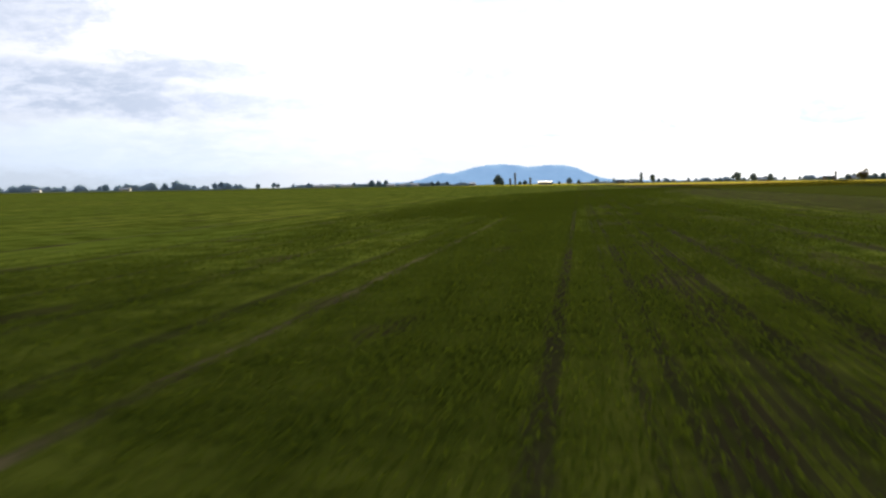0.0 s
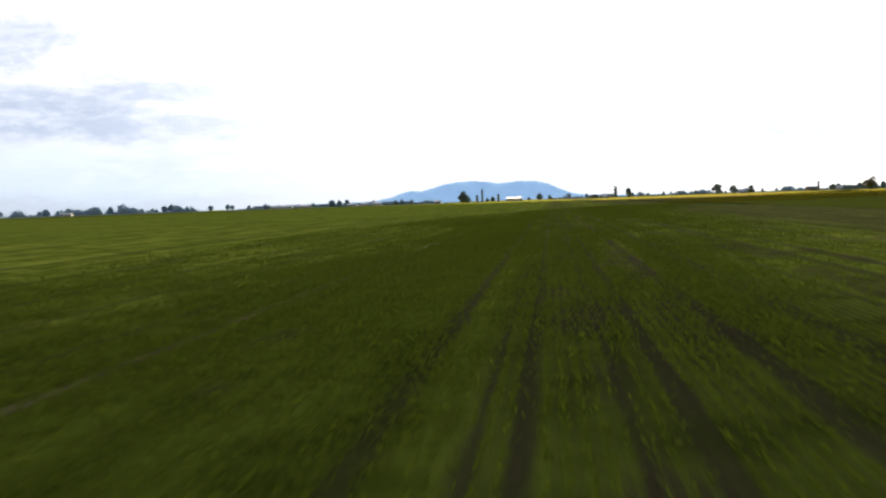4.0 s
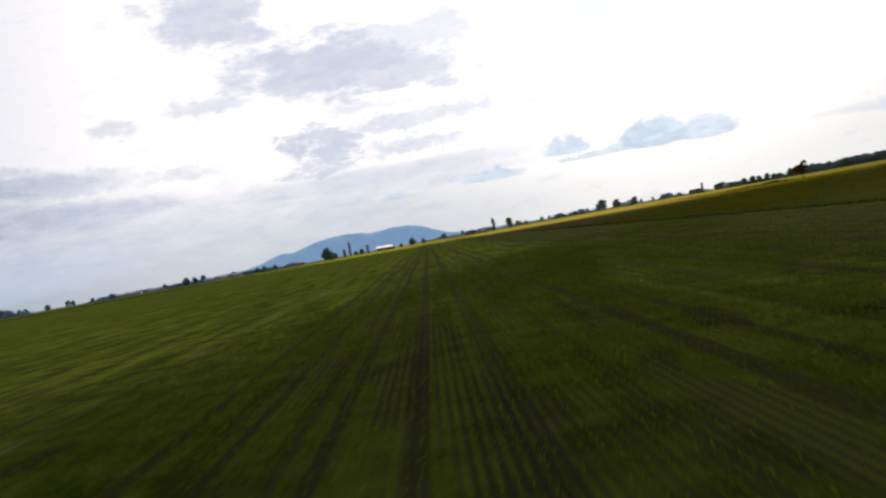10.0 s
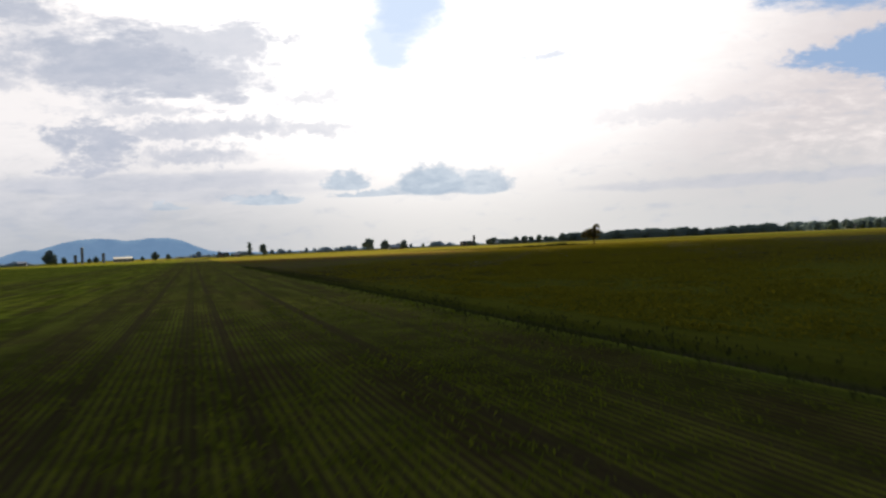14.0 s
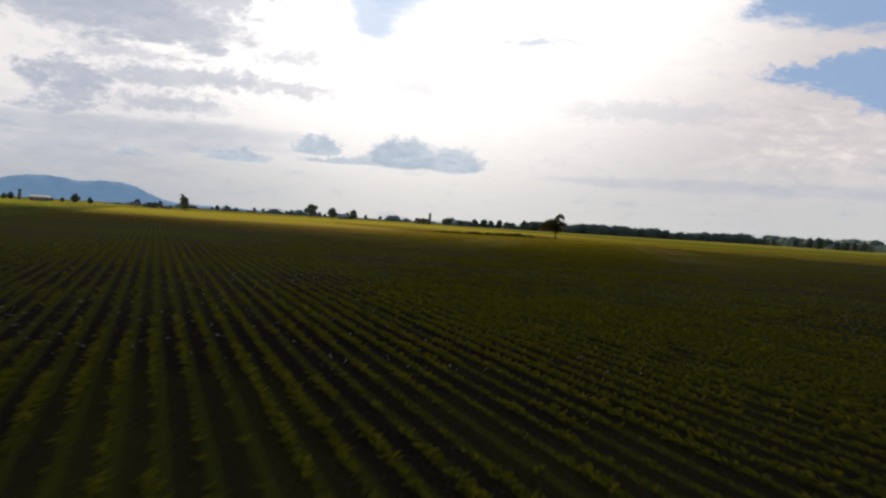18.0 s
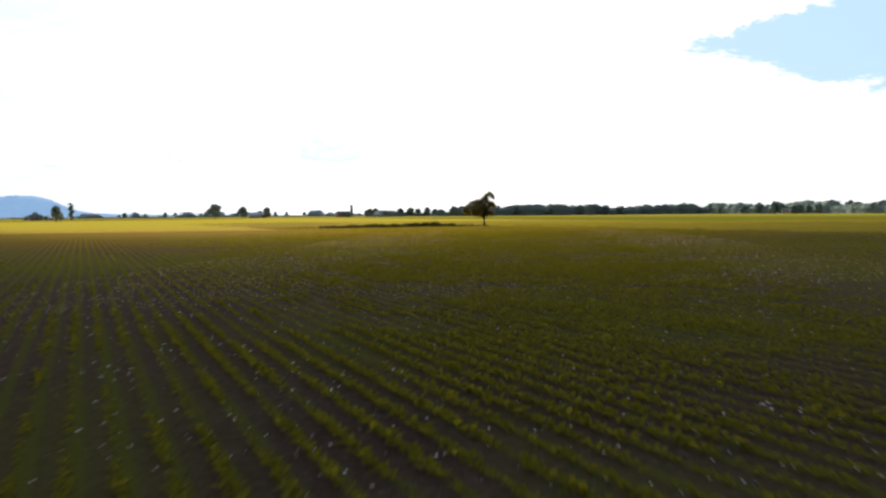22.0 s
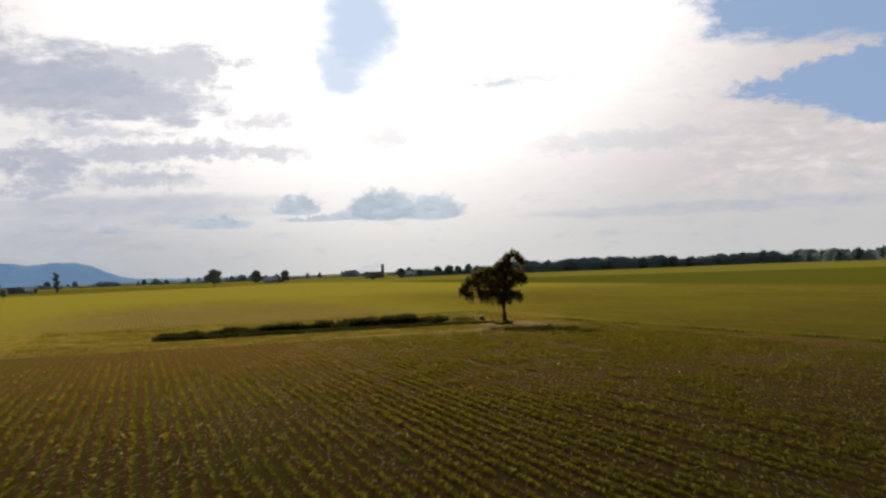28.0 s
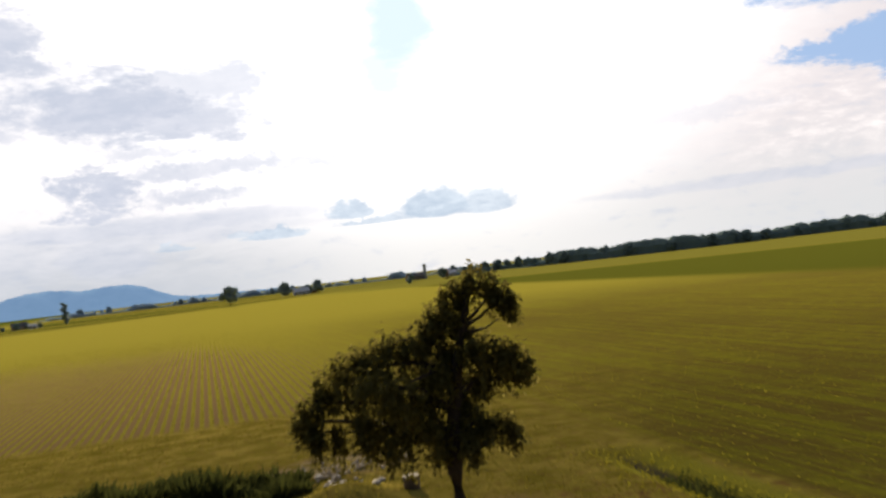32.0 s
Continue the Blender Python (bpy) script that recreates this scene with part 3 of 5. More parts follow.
def smooth(v, lo, hi):
    t = np.clip((v - lo) / (hi - lo), 0, 1)
    return t * t * (3 - 2 * t)


# ---------------------------------------------------------------- ground
POND_X0, POND_X1, POND_Y0, POND_Y1, WATER_Z = -44.0, -6.8, 5.2, 13.2, -0.16


def ground_z(x, y):
    x, y = np.asarray(x, float), np.asarray(y, float)
    wob = (value_noise(x * 0.35, y * 0.35, 5) - 0.5) * 1.6
    pond = smooth(x, POND_X0 - 2, POND_X0 + 1) * smooth(-x, -POND_X1 - 1.5, -POND_X1 + 1) * smooth(y + wob, POND_Y0 - 1.0, POND_Y0 + 0.8) * smooth(-y + wob, -POND_Y1 - 1.2, -POND_Y1 + 0.6)
    z = -1.0 * pond
    z = z + 0.9 * np.exp(-(((x + 3.2) / 2.0) ** 2 + ((y - 9.0) / 2.6) ** 2))
    z = z + 0.12 * np.exp(-(((y - 3.8) / 0.7) ** 2)) * smooth(x, -48, -44) * smooth(-x, 3, 7)
    side = x + np.minimum(y, 0) * 0.075
    z = z - 0.45 * np.exp(-(((side - 10.3) / 0.6) ** 2)) * smooth(-y, -14, -6) * smooth(y, -300, -260)
    z = z - 0.5 * np.exp(-(((x + 176.6) / 0.5) ** 2)) + 0.04 * np.exp(-(((x + 178.0) / 0.7) ** 2))
    return z


def ground():
    xs = np.concatenate([[-4950, -2500, -1200, -700, -400, -300], np.arange(-240, -184, 4), np.arange(-183, -172, 0.35), np.arange(-170, -66, 4), np.arange(-66, 34, 0.7), np.arange(38, 200, 8), [300, 500, 900, 2000, 4950]])
    ys = np.concatenate([[-4950, -2500, -1400], np.arange(-1000, -64, 12), np.arange(-60, 60, 0.7), np.arange(66, 200, 10), [300, 500, 900, 1600, 2600, 4950]])
    gx, gy = np.meshgrid(xs, ys)
    v = np.stack([gx.ravel(), gy.ravel(), ground_z(gx, gy).ravel()], 1)
    nx, ny = len(xs), len(ys)
    a = (np.arange(ny - 1)[:, None] * nx + np.arange(nx - 1)).ravel()
    f = np.stack([a, a + 1, a + 1 + nx, a + nx], 1)
    ob = mesh_object("ground", v.tolist(), f.tolist(), GROUND, smooth=True)
    return tagged(ob, "flat open farmland with drilled green and row crop fields", "ground", kind="structure")


ground()

pond = mesh_object("water", [(POND_X0 - 2, POND_Y0 - 3, WATER_Z), (POND_X1 + 2.5, POND_Y0 - 3, WATER_Z), (POND_X1 + 2.5, POND_Y1 + 3, WATER_Z), (POND_X0 - 2, POND_Y1 + 3, WATER_Z)], [(0, 1, 2, 3)], WATER)
tagged(pond, "still narrow pond reflecting the bright sky", "water", kind="structure")


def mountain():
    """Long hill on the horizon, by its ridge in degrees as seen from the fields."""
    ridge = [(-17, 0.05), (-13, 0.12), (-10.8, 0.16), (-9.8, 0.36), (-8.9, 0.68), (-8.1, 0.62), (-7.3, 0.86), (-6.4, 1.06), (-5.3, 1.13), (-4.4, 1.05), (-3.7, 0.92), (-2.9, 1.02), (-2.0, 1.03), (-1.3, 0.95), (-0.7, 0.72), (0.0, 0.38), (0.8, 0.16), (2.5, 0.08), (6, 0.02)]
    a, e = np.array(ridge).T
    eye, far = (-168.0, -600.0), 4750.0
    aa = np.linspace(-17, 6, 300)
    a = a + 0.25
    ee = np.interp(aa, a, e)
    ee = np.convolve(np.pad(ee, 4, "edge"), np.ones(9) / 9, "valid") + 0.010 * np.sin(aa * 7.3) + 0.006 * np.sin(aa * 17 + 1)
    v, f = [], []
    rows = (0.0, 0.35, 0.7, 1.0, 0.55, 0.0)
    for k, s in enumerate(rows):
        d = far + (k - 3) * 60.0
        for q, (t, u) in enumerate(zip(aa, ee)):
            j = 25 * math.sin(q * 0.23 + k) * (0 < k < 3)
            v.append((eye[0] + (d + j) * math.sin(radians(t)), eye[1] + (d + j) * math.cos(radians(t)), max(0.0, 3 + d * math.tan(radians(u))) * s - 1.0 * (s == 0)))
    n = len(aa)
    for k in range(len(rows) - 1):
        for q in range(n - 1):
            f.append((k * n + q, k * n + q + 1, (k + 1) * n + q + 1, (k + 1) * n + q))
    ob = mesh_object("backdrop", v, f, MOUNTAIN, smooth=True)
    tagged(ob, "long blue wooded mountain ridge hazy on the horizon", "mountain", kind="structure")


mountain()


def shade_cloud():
    """An unseen thick cloud, outlined to shade the fields short of the pond; the land beyond is sunlit."""
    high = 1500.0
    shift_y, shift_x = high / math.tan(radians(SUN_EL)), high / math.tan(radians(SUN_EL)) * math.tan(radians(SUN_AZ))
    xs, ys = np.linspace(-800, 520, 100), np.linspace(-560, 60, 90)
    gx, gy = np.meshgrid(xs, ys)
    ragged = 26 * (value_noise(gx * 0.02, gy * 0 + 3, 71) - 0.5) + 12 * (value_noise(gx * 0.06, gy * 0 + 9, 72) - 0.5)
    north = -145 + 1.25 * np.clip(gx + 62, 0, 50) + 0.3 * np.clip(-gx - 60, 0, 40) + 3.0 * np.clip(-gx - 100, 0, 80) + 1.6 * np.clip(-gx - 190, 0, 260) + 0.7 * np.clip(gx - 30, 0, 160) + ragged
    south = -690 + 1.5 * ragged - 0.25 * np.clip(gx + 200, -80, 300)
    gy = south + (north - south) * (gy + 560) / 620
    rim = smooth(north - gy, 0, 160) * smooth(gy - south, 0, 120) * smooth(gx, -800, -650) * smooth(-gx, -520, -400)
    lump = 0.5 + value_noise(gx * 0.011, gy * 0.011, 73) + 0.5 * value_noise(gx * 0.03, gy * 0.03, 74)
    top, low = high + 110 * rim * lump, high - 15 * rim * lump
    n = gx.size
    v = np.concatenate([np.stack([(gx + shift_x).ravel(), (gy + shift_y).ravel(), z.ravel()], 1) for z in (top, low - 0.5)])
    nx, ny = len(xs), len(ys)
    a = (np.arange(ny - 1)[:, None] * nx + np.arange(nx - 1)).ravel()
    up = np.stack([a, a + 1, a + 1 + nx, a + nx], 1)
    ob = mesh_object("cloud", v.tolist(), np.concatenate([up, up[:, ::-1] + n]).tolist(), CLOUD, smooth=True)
    tagged(ob, "thick grey cloud out of view, placed to shade the nearer fields", "cloud", kind="structure")


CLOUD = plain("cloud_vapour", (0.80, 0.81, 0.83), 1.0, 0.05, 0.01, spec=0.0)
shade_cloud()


# ---------------------------------------------------------------- crops
LINE = np.array([(-218, -900), (-218, -640), (-215, -597), (-206, -533), (-189, -470), (-150, -372), (-98, -252), (-56, -155), (-32, -97), (-8, -38), (4, -5)], float)


def off_line(x, y):
    """Distance to either side of the line flown over the fields."""
    return np.abs(x - np.interp(y, LINE[:, 1], LINE[:, 0]))


def worn_lines(x, y):
    """How bare the ground is on the worn lines along the field."""
    f = np.zeros_like(x)
    fray = 0.16 * (value_noise(x * 2.0, y * 0.35, 61) - 0.5)
    for at, half, deep_worn in TRACKS:
        f = np.maximum(f, deep_worn * smooth(-np.abs(x - at) + fray, -half - 0.06, -half + 0.05))
    return f * (0.45 + 0.55 * smooth(value_noise(x * 0.3, y * 0.09, 62), 0.2, 0.5))


def bare_patches(x, y):
    """Long patches where the drilled crop has failed."""
    f = np.sin(0.9 * x + 0.8 * np.sin(0.13 * y)) + np.sin(2.3 * x + 1.2 * np.sin(0.09 * y + 1.0) + 1.1) + 0.8 * np.sin(0.31 * y + 0.7 * x) + 0.7 * np.sin(0.83 * y - 1.3 * x)
    return smooth(f - 1.2 * smooth(-x, 212.0, 219.0) + 0.8 * (value_noise(x * 0.9, y * 0.6, 8) - 0.5), 0.5, 1.7)


def drilled_crop():
    """Thin upright blades in drilled rows: closed and lush in places, open rows with soil between in others."""
    rng = np.random.default_rng(11)
    sets = []
    for half, gap, size in ((9.0, 0.050, 1.0), (22.0, 0.19, 1.6)):
        rows = np.arange(-250.0, -178.0, DRILL)
        ys = np.arange(-834.0, -395.0, gap)
        gx, gy = np.meshgrid(rows, ys)
        x, y = gx.ravel(), gy.ravel()
        d = off_line(x, y)
        keep = d < half * rng.uniform(0.55, 1.0, len(d))
        if half > 10:
            keep &= d > 5.5
        x, y = x[keep], y[keep]
        patch = value_noise(x * 0.16, y * 0.03, 3) * 0.6 + value_noise(x * 0.5, y * 0.16, 4) * 0.4 + 0.2 * (value_noise(x * 1.1, y * 0.9, 6) - 0.5)
        lush = smooth(patch, 0.34, 0.62)
        lush = np.maximum(lush, smooth(x, -223.0, -222.4) * smooth(-x, 217.4, 218.4) * (0.55 + 0.45 * lush))
        rowed = smooth(x, -217.6, -216.8) * smooth(-x, 208.0, 211.5) * (1 - smooth(value_noise(x * 0.30, y * 0.04, 19), 0.36, 0.56))
        lush = lush * (1 - 0.75 * rowed)
        vigour = value_noise(np.round(x / DRILL) * 0.61 + 0.3, y * 0.05, 9)
        tuft = value_noise(np.round(x / DRILL) * 3.3, y * 3.0, 10)
        odds = np.maximum(lush, 0.16 + 0.55 * smooth(vigour, 0.15, 0.5) * (0.45 + 0.9 * smooth(tuft, 0.3, 0.7)))
        odds = odds * (1 - 0.72 * smooth(x, -204.0, -190.0)) * (1 - 0.93 * worn_lines(x, y)) * (1 - 0.7 * bare_patches(x, y))
        keep = rng.uniform(0, 1, len(x)) < odds
        x, y, lush = x[keep], y[keep], lush[keep]
        n = len(x)
        base = np.stack([x + rng.normal(0, 1, n) * (0.016 + 0.055 * lush), y + rng.uniform(-gap, gap, n) * 0.6, ground_z(x, y) - 0.01], 1)
        sets.append(leaf_quads(base, rng.uniform(0.11, 0.20, n) * (0.70 + 0.65 * lush) * size ** 0.3, rng.uniform(0.026, 0.050, n) * size, rng.uniform(0.65, 1.35, n) - 0.35 * lush, rng, 0.18))
    ob = quads("drilled_crop", np.concatenate(sets), LEAF_CEREAL)
    tagged(ob, "young green crop drilled in fine rows with bare patches", "crop", kind="stuff")


def row_crop():
    """Broad-leaved plants one by one along rows 0.76 m apart, with weak and missing stretches."""
    rng = np.random.default_rng(12)
    sets = []
    for half, gap, per, size, first in ((17.0, 0.19, 4, 1.0, -470.0), (60.0, 0.50, 2, 1.45, -470.0), (44.0, 0.16, 3, 0.92, -95.0)):
        rows = np.arange(-174.0, 8.0, 0.76)
        ys = np.arange(first, -8.0, gap)
        gx, gy = np.meshgrid(rows, ys)
        x, y = gx.ravel(), gy.ravel()
        y = y + rng.normal(0, 0.25 * gap, len(y))
        side = x + np.minimum(y, 0) * 0.075
        end = -13.4 + 4.0 * smooth(x, -8, 1)
        d = off_line(x, y)
        keep = (d < half * rng.uniform(0.6, 1.0, len(d))) & (side < 6.9 + rng.normal(0, 0.15, len(d))) & (y < end + rng.normal(0, 0.4, len(y)))
        if half > 50:
            keep &= d > 12.0
        if first > -100:
            keep &= rng.uniform(0, 1, len(y)) < smooth(y, -92, -55)
        x, y = x[keep], y[keep]
        row = np.round((x + 174.0) / 0.76)
        strong = 0.55 * value_noise(x * 0.8, y * 0.35, 21) + 0.45 * value_noise(x * 0.1, y * 0.08, 22) + 0.25 * (value_noise(row * 5.7, y * 1.3, 23) - 0.5)
        missing = smooth(value_noise(row * 3.7 + 0.4, y * 0.045, 24), 0.20, 0.10)
        near = smooth(y, -90, -40)
        keep = rng.uniform(0, 1, len(x)) < (0.34 + 0.85 * smooth(strong, 0.25, 0.62) + 0.30 * near) * (1 - 0.9 * missing)
        x, y, strong = np.repeat(x[keep], per), np.repeat(y[keep], per), np.repeat(strong[keep], per)
        n = len(x)
        vigour = (0.66 + 0.75 * smooth(strong, 0.25, 0.7) + 0.20 * smooth(y, -120, -80)) * (1 - 0.12 * smooth(y, -75, -40))
        base = np.stack([x + rng.normal(0, 0.042, n), y + rng.normal(0, 0.042, n) * size, rng.uniform(0.0, 0.085, n) * vigour], 1)
        base[:, 0] += rng.normal(0, 0.075, n) * smooth(y, -90, -40)
        sets.append(leaf_quads(base, rng.uniform(0.10, 0.19, n) * vigour * size ** 0.5, rng.uniform(0.065, 0.125, n) * vigour * size ** 0.8, rng.uniform(0.1, 1.0, n), rng))
    leaves = np.concatenate(sets)
    dry = rng.uniform(0, 1, len(leaves)) < 0.75 * smooth(leaves[:, 0, 1], -125, -60)
    tagged(quads("row_crop", leaves[~dry], LEAF_ROW), "young leafy crop in straight rows on dark bare soil", "crop", kind="stuff")
    tagged(quads("row_crop", leaves[dry], LEAF_ROW_DRY), "golden-brown young crop in straight rows near the pond", "crop", kind="stuff")


def clods():
    """Lumps of tilled soil between the crop rows."""
    rng = np.random.default_rng(18)
    n = 19000
    y = rng.uniform(-425, -14, n)
    x = np.interp(y, LINE[:, 1], LINE[:, 0]) + rng.normal(0, 6.0, n)
    keep = (x > -173) & (x + y * 0.075 < 6.5)
    x, y = x[keep], y[keep]
    n = len(x)
    r = (0.022 + 0.05 * rng.uniform(0, 1, n) ** 2.5)[:, None, None]
    shape = np.array([(1, 0.1, -0.2), (0.2, 0.9, -0.2), (-0.9, 0.2, -0.2), (-0.2, -1.0, -0.2), (0.3, 0.1, 0.62), (-0.35, -0.1, 0.5)])
    spin = rng.uniform(0, 6.28, n)
    c, q = np.cos(spin), np.sin(spin)
    v = shape[None] * rng.uniform(0.7, 1.3, (n, 6, 3)) * r
    v = np.stack([v[..., 0] * c[:, None] - v[..., 1] * q[:, None], v[..., 0] * q[:, None] + v[..., 1] * c[:, None], v[..., 2]], 2) + np.stack([x, y, np.full(n, 0.008)], 1)[:, None]
    f = (np.arange(n)[:, None, None] * 6 + np.array([(0, 1, 4), (1, 5, 4), (1, 2, 5), (2, 3, 5), (3, 4, 5), (3, 0, 4)])).reshape(-1, 3)
    tagged(mesh_object("soil_clod", v.reshape(-1, 3).tolist(), f.tolist(), CLOD), "crumbled dark soil lumps between the crop rows", "soil", kind="stuff")


def far_crop():
    rng = np.random.default_rng(13)
    sets = []
    for x0, x1, y0, y1, gap in ((-75.0, 12.0, 44.5, 260.0, 0.42), (13.0, 120.0, -80.0, 100.0, 0.25)):
        gx, gy = np.meshgrid(np.arange(x0, x1, 0.76), np.arange(y0, y1, gap))
        x, y = gx.ravel(), gy.ravel()
        side = x + np.minimum(y, 0) * 0.075
        keep = (side > 13.2) | (y > 44)
        fade = smooth(x, x0, x0 + 30) * smooth(-x, -x1, -x1 + 25) * smooth(-y, -y1, -y1 + 90) if x1 < 50 else smooth(-x, -x1, -x1 + 50) * smooth(-y, -y1, -y1 + 60) * smooth(y, y0, y0 + 50)
        keep &= rng.uniform(0, 1, len(x)) < (0.30 + 0.8 * value_noise(x * 0.9, y * 0.3, 31) * value_noise(x * 0.12, y * 0.1, 32) * 1.6) * fade
        x, y = x[keep], y[keep]
        n = len(x)
        base = np.stack([x + rng.normal(0, 0.07, n), y + rng.uniform(-gap, gap, n) * 0.5, rng.uniform(0, 0.08, n)], 1)
        sets.append(leaf_quads(base, rng.uniform(0.11, 0.20, n), rng.uniform(0.07, 0.12, n), rng.uniform(0.1, 0.9, n), rng))
    tagged(quads("far_crop", sets[0], LEAF_GRASS), "golden young crop rows beyond the pond", "crop", kind="stuff")
    tagged(quads("far_crop", sets[1], LEAF_OLIVE), "olive young crop rows beyond the ditch", "crop", kind="stuff")


drilled_crop()
row_crop()
far_crop()
clods()


def blades(name, x, y, height, width, mat, label, category, rng, rise=(0.9, 1.5)):
    n = len(x)
    base = np.stack([x, y, ground_z(x, y) - 0.02], 1)
    q = leaf_quads(base, height, width, rng.uniform(*rise, n), rng, 0.1)
    return tagged(quads(name, q, mat), label, category, kind="stuff")


def verges():
    rng = np.random.default_rng(14)
    # reeds along the far side and the ends of the pond
    n = 30000
    x = rng.uniform(-45, -4.5, n)
    y = 12.7 - 1.6 * smooth(-x, 20, 30) + rng.uniform(0, 1, n) ** 1.2 * 4.9 + 0.8 * np.sin(x * 0.3)
    bush = smooth(value_noise(x * 0.62, y * 0.62, 41), 0.15, 0.75)
    tall = (0.45 + 0.55 * smooth(x, -46, -28)) * (0.35 + 1.05 * bush + 0.40 * smooth(x, -22, -8) * bush)
    keep = rng.uniform(0, 1, n) < 0.1 + 1.1 * value_noise(x * 0.45, y * 0.3, 42)
    x, y, tall = x[keep], y[keep], tall[keep]
    blades("reed", x, y, tall * rng.uniform(0.45, 1.0, len(x)), rng.uniform(0.08, 0.20, len(x)), LEAF_REED, "dense dark green reeds along the pond bank", "reeds", rng, (0.45, 1.45))
    # weeds standing in the shallow water
    n = 42000
    x, y = rng.uniform(-45, -7, n), rng.uniform(4.4, 13.4, n)
    cover = smooth(0.6 * value_noise(x * 0.28, y * 0.75, 47) + 0.4 * value_noise(x * 1.1, y * 1.6, 48), 0.51, 0.62)
    cover = np.maximum(cover, smooth(y, 10.3, 11.8))
    keep = rng.uniform(0, 1, n) < cover
    x, y = x[keep], y[keep]
    n = len(x)
    base = np.stack([x, y, np.full(n, WATER_Z - 0.03)], 1)
    tagged(quads("pond_weed", leaf_quads(base, rng.uniform(0.12, 0.42, n), rng.uniform(0.06, 0.14, n), rng.uniform(0.15, 1.3, n), rng, 0.1), LEAF_REED), "low dark green weeds standing in the shallow pond", "weeds", kind="stuff")
    # weeds on the near bank
    n = 6500
    x = rng.uniform(-46, 0, n)
    y = 3.9 + rng.normal(0, 0.45, n) + 0.3 * np.sin(x * 0.5)
    keep = rng.uniform(0, 1, n) < 0.3 + value_noise(x * 0.5, y * 0.3, 43)
    x, y = x[keep], y[keep]
    blades("bank_weed", x, y, rng.uniform(0.15, 0.42, len(x)) * (1 + 0.8 * smooth(-x, 26, 40)), rng.uniform(0.08, 0.16, len(x)), LEAF_REED, "low dark weeds on the near pond bank", "weeds", rng)
    # grass of the headland and the mound
    n = 80000
    x, y = rng.uniform(-62, 11, n), rng.uniform(-13, 44, n)
    pond_in = (x > POND_X0 - 1) & (x < POND_X1) & (y > POND_Y0 - 1) & (y < POND_Y1 + 0.3)
    r = np.hypot(x - 0.5, y - 0.5)
    keep = ~pond_in & (rng.uniform(0, 1, n) < 0.15 + 0.85 * smooth(value_noise(x * 0.3, y * 0.3, 44), 0.25, 0.6)) & ((r > 5) | (rng.uniform(0, 1, n) < 0.25))
    x, y = x[keep], y[keep]
    blades("headland_grass", x, y, rng.uniform(0.07, 0.20, len(x)), rng.uniform(0.04, 0.09, len(x)), LEAF_GRASS, "yellow-green rough grass round the pond and tree", "grass", rng, (0.3, 1.3))
    # ditch beside the tree
    n = 26000
    y = rng.uniform(-150, 12, n)
    x = 10.3 - np.minimum(y, 0) * 0.075 + rng.normal(0, 1.15, n)
    keep = rng.uniform(0, 1, n) < 0.1 + 0.9 * value_noise(x * 0.4, y * 0.25, 45)
    x, y = x[keep], y[keep]
    blades("ditch_weed", x, y, rng.uniform(0.08, 0.24, len(x)), rng.uniform(0.03, 0.08, len(x)), LEAF_VERGE, "bright green weeds along the field ditch", "weeds", rng)
    n = 9000
    y = rng.uniform(-110, 4, n)
    x = 10.2 - np.minimum(y, 0) * 0.075 + rng.normal(0, 0.32, n)
    keep = rng.uniform(0, 1, n) < smooth(value_noise(x * 0.2, y * 0.28, 49), 0.45, 0.62)
    x, y = x[keep], y[keep]
    blades("ditch_clump", x, y, rng.uniform(0.2, 0.55, len(x)), rng.uniform(0.06, 0.13, len(x)), LEAF_REED, "dark weed clumps standing in the field ditch", "weeds", rng, (0.5, 1.4))
    # strip between the two fields
    n = 22000
    y = rng.uniform(-520, -230, n)
    x = -176.9 + rng.normal(0, 0.75, n)
    keep = rng.uniform(0, 1, n) < 0.25 + 0.9 * value_noise(x * 0.5, y * 0.2, 46)
    x, y = x[keep], y[keep]
    blades("margin_grass", x, y, rng.uniform(0.10, 0.26, len(x)), rng.uniform(0.05, 0.10, len(x)), LEAF_REED, "rank green grass along the ditch between fields", "grass", rng)


verges()


def stones():
    """Small pale stones lying between the crop rows."""
    rng = np.random.default_rng(15)
    n = 17000
    y = rng.uniform(-345, -14, n)
    x = np.interp(y, LINE[:, 1], LINE[:, 0]) + rng.uniform(-24, 24, n)
    keep = (x > -173) & (x + y * 0.075 < 6.5)
    x, y = x[keep], y[keep]
    n = len(x)
    r = ((0.014 + 0.032 * rng.uniform(0, 1, n) ** 2.2) * (1 + 0.5 * smooth(y, -110, -60)))[:, None]
    c = np.stack([x, y, np.full(n, 0.012)], 1)
    shape = np.array([(1, 0, 0), (0.2, 1, 0), (-1, 0.1, 0), (-0.1, -0.9, 0), (0.05, 0, 0.7)])
    spin = rng.uniform(0, 6.28, n)
    rot = np.stack([np.stack([np.cos(spin), -np.sin(spin), 0 * spin], 1), np.stack([np.sin(spin), np.cos(spin), 0 * spin], 1), np.stack([0 * spin, 0 * spin, 1 + 0 * spin], 1)], 1)
    v = np.einsum("nij,kj->nki", rot, shape) * r[:, None] + c[:, None]
    f = (np.arange(n)[:, None, None] * 5 + np.array([(0, 1, 4), (1, 2, 4), (2, 3, 4), (3, 0, 4)])).reshape(-1, 3)
    ob = mesh_object("field_stone", v.reshape(-1, 3).tolist(), f.tolist(), CHIP)
    tagged(ob, "small pale stones scattered over the tilled soil", "stones", kind="stuff")


stones()


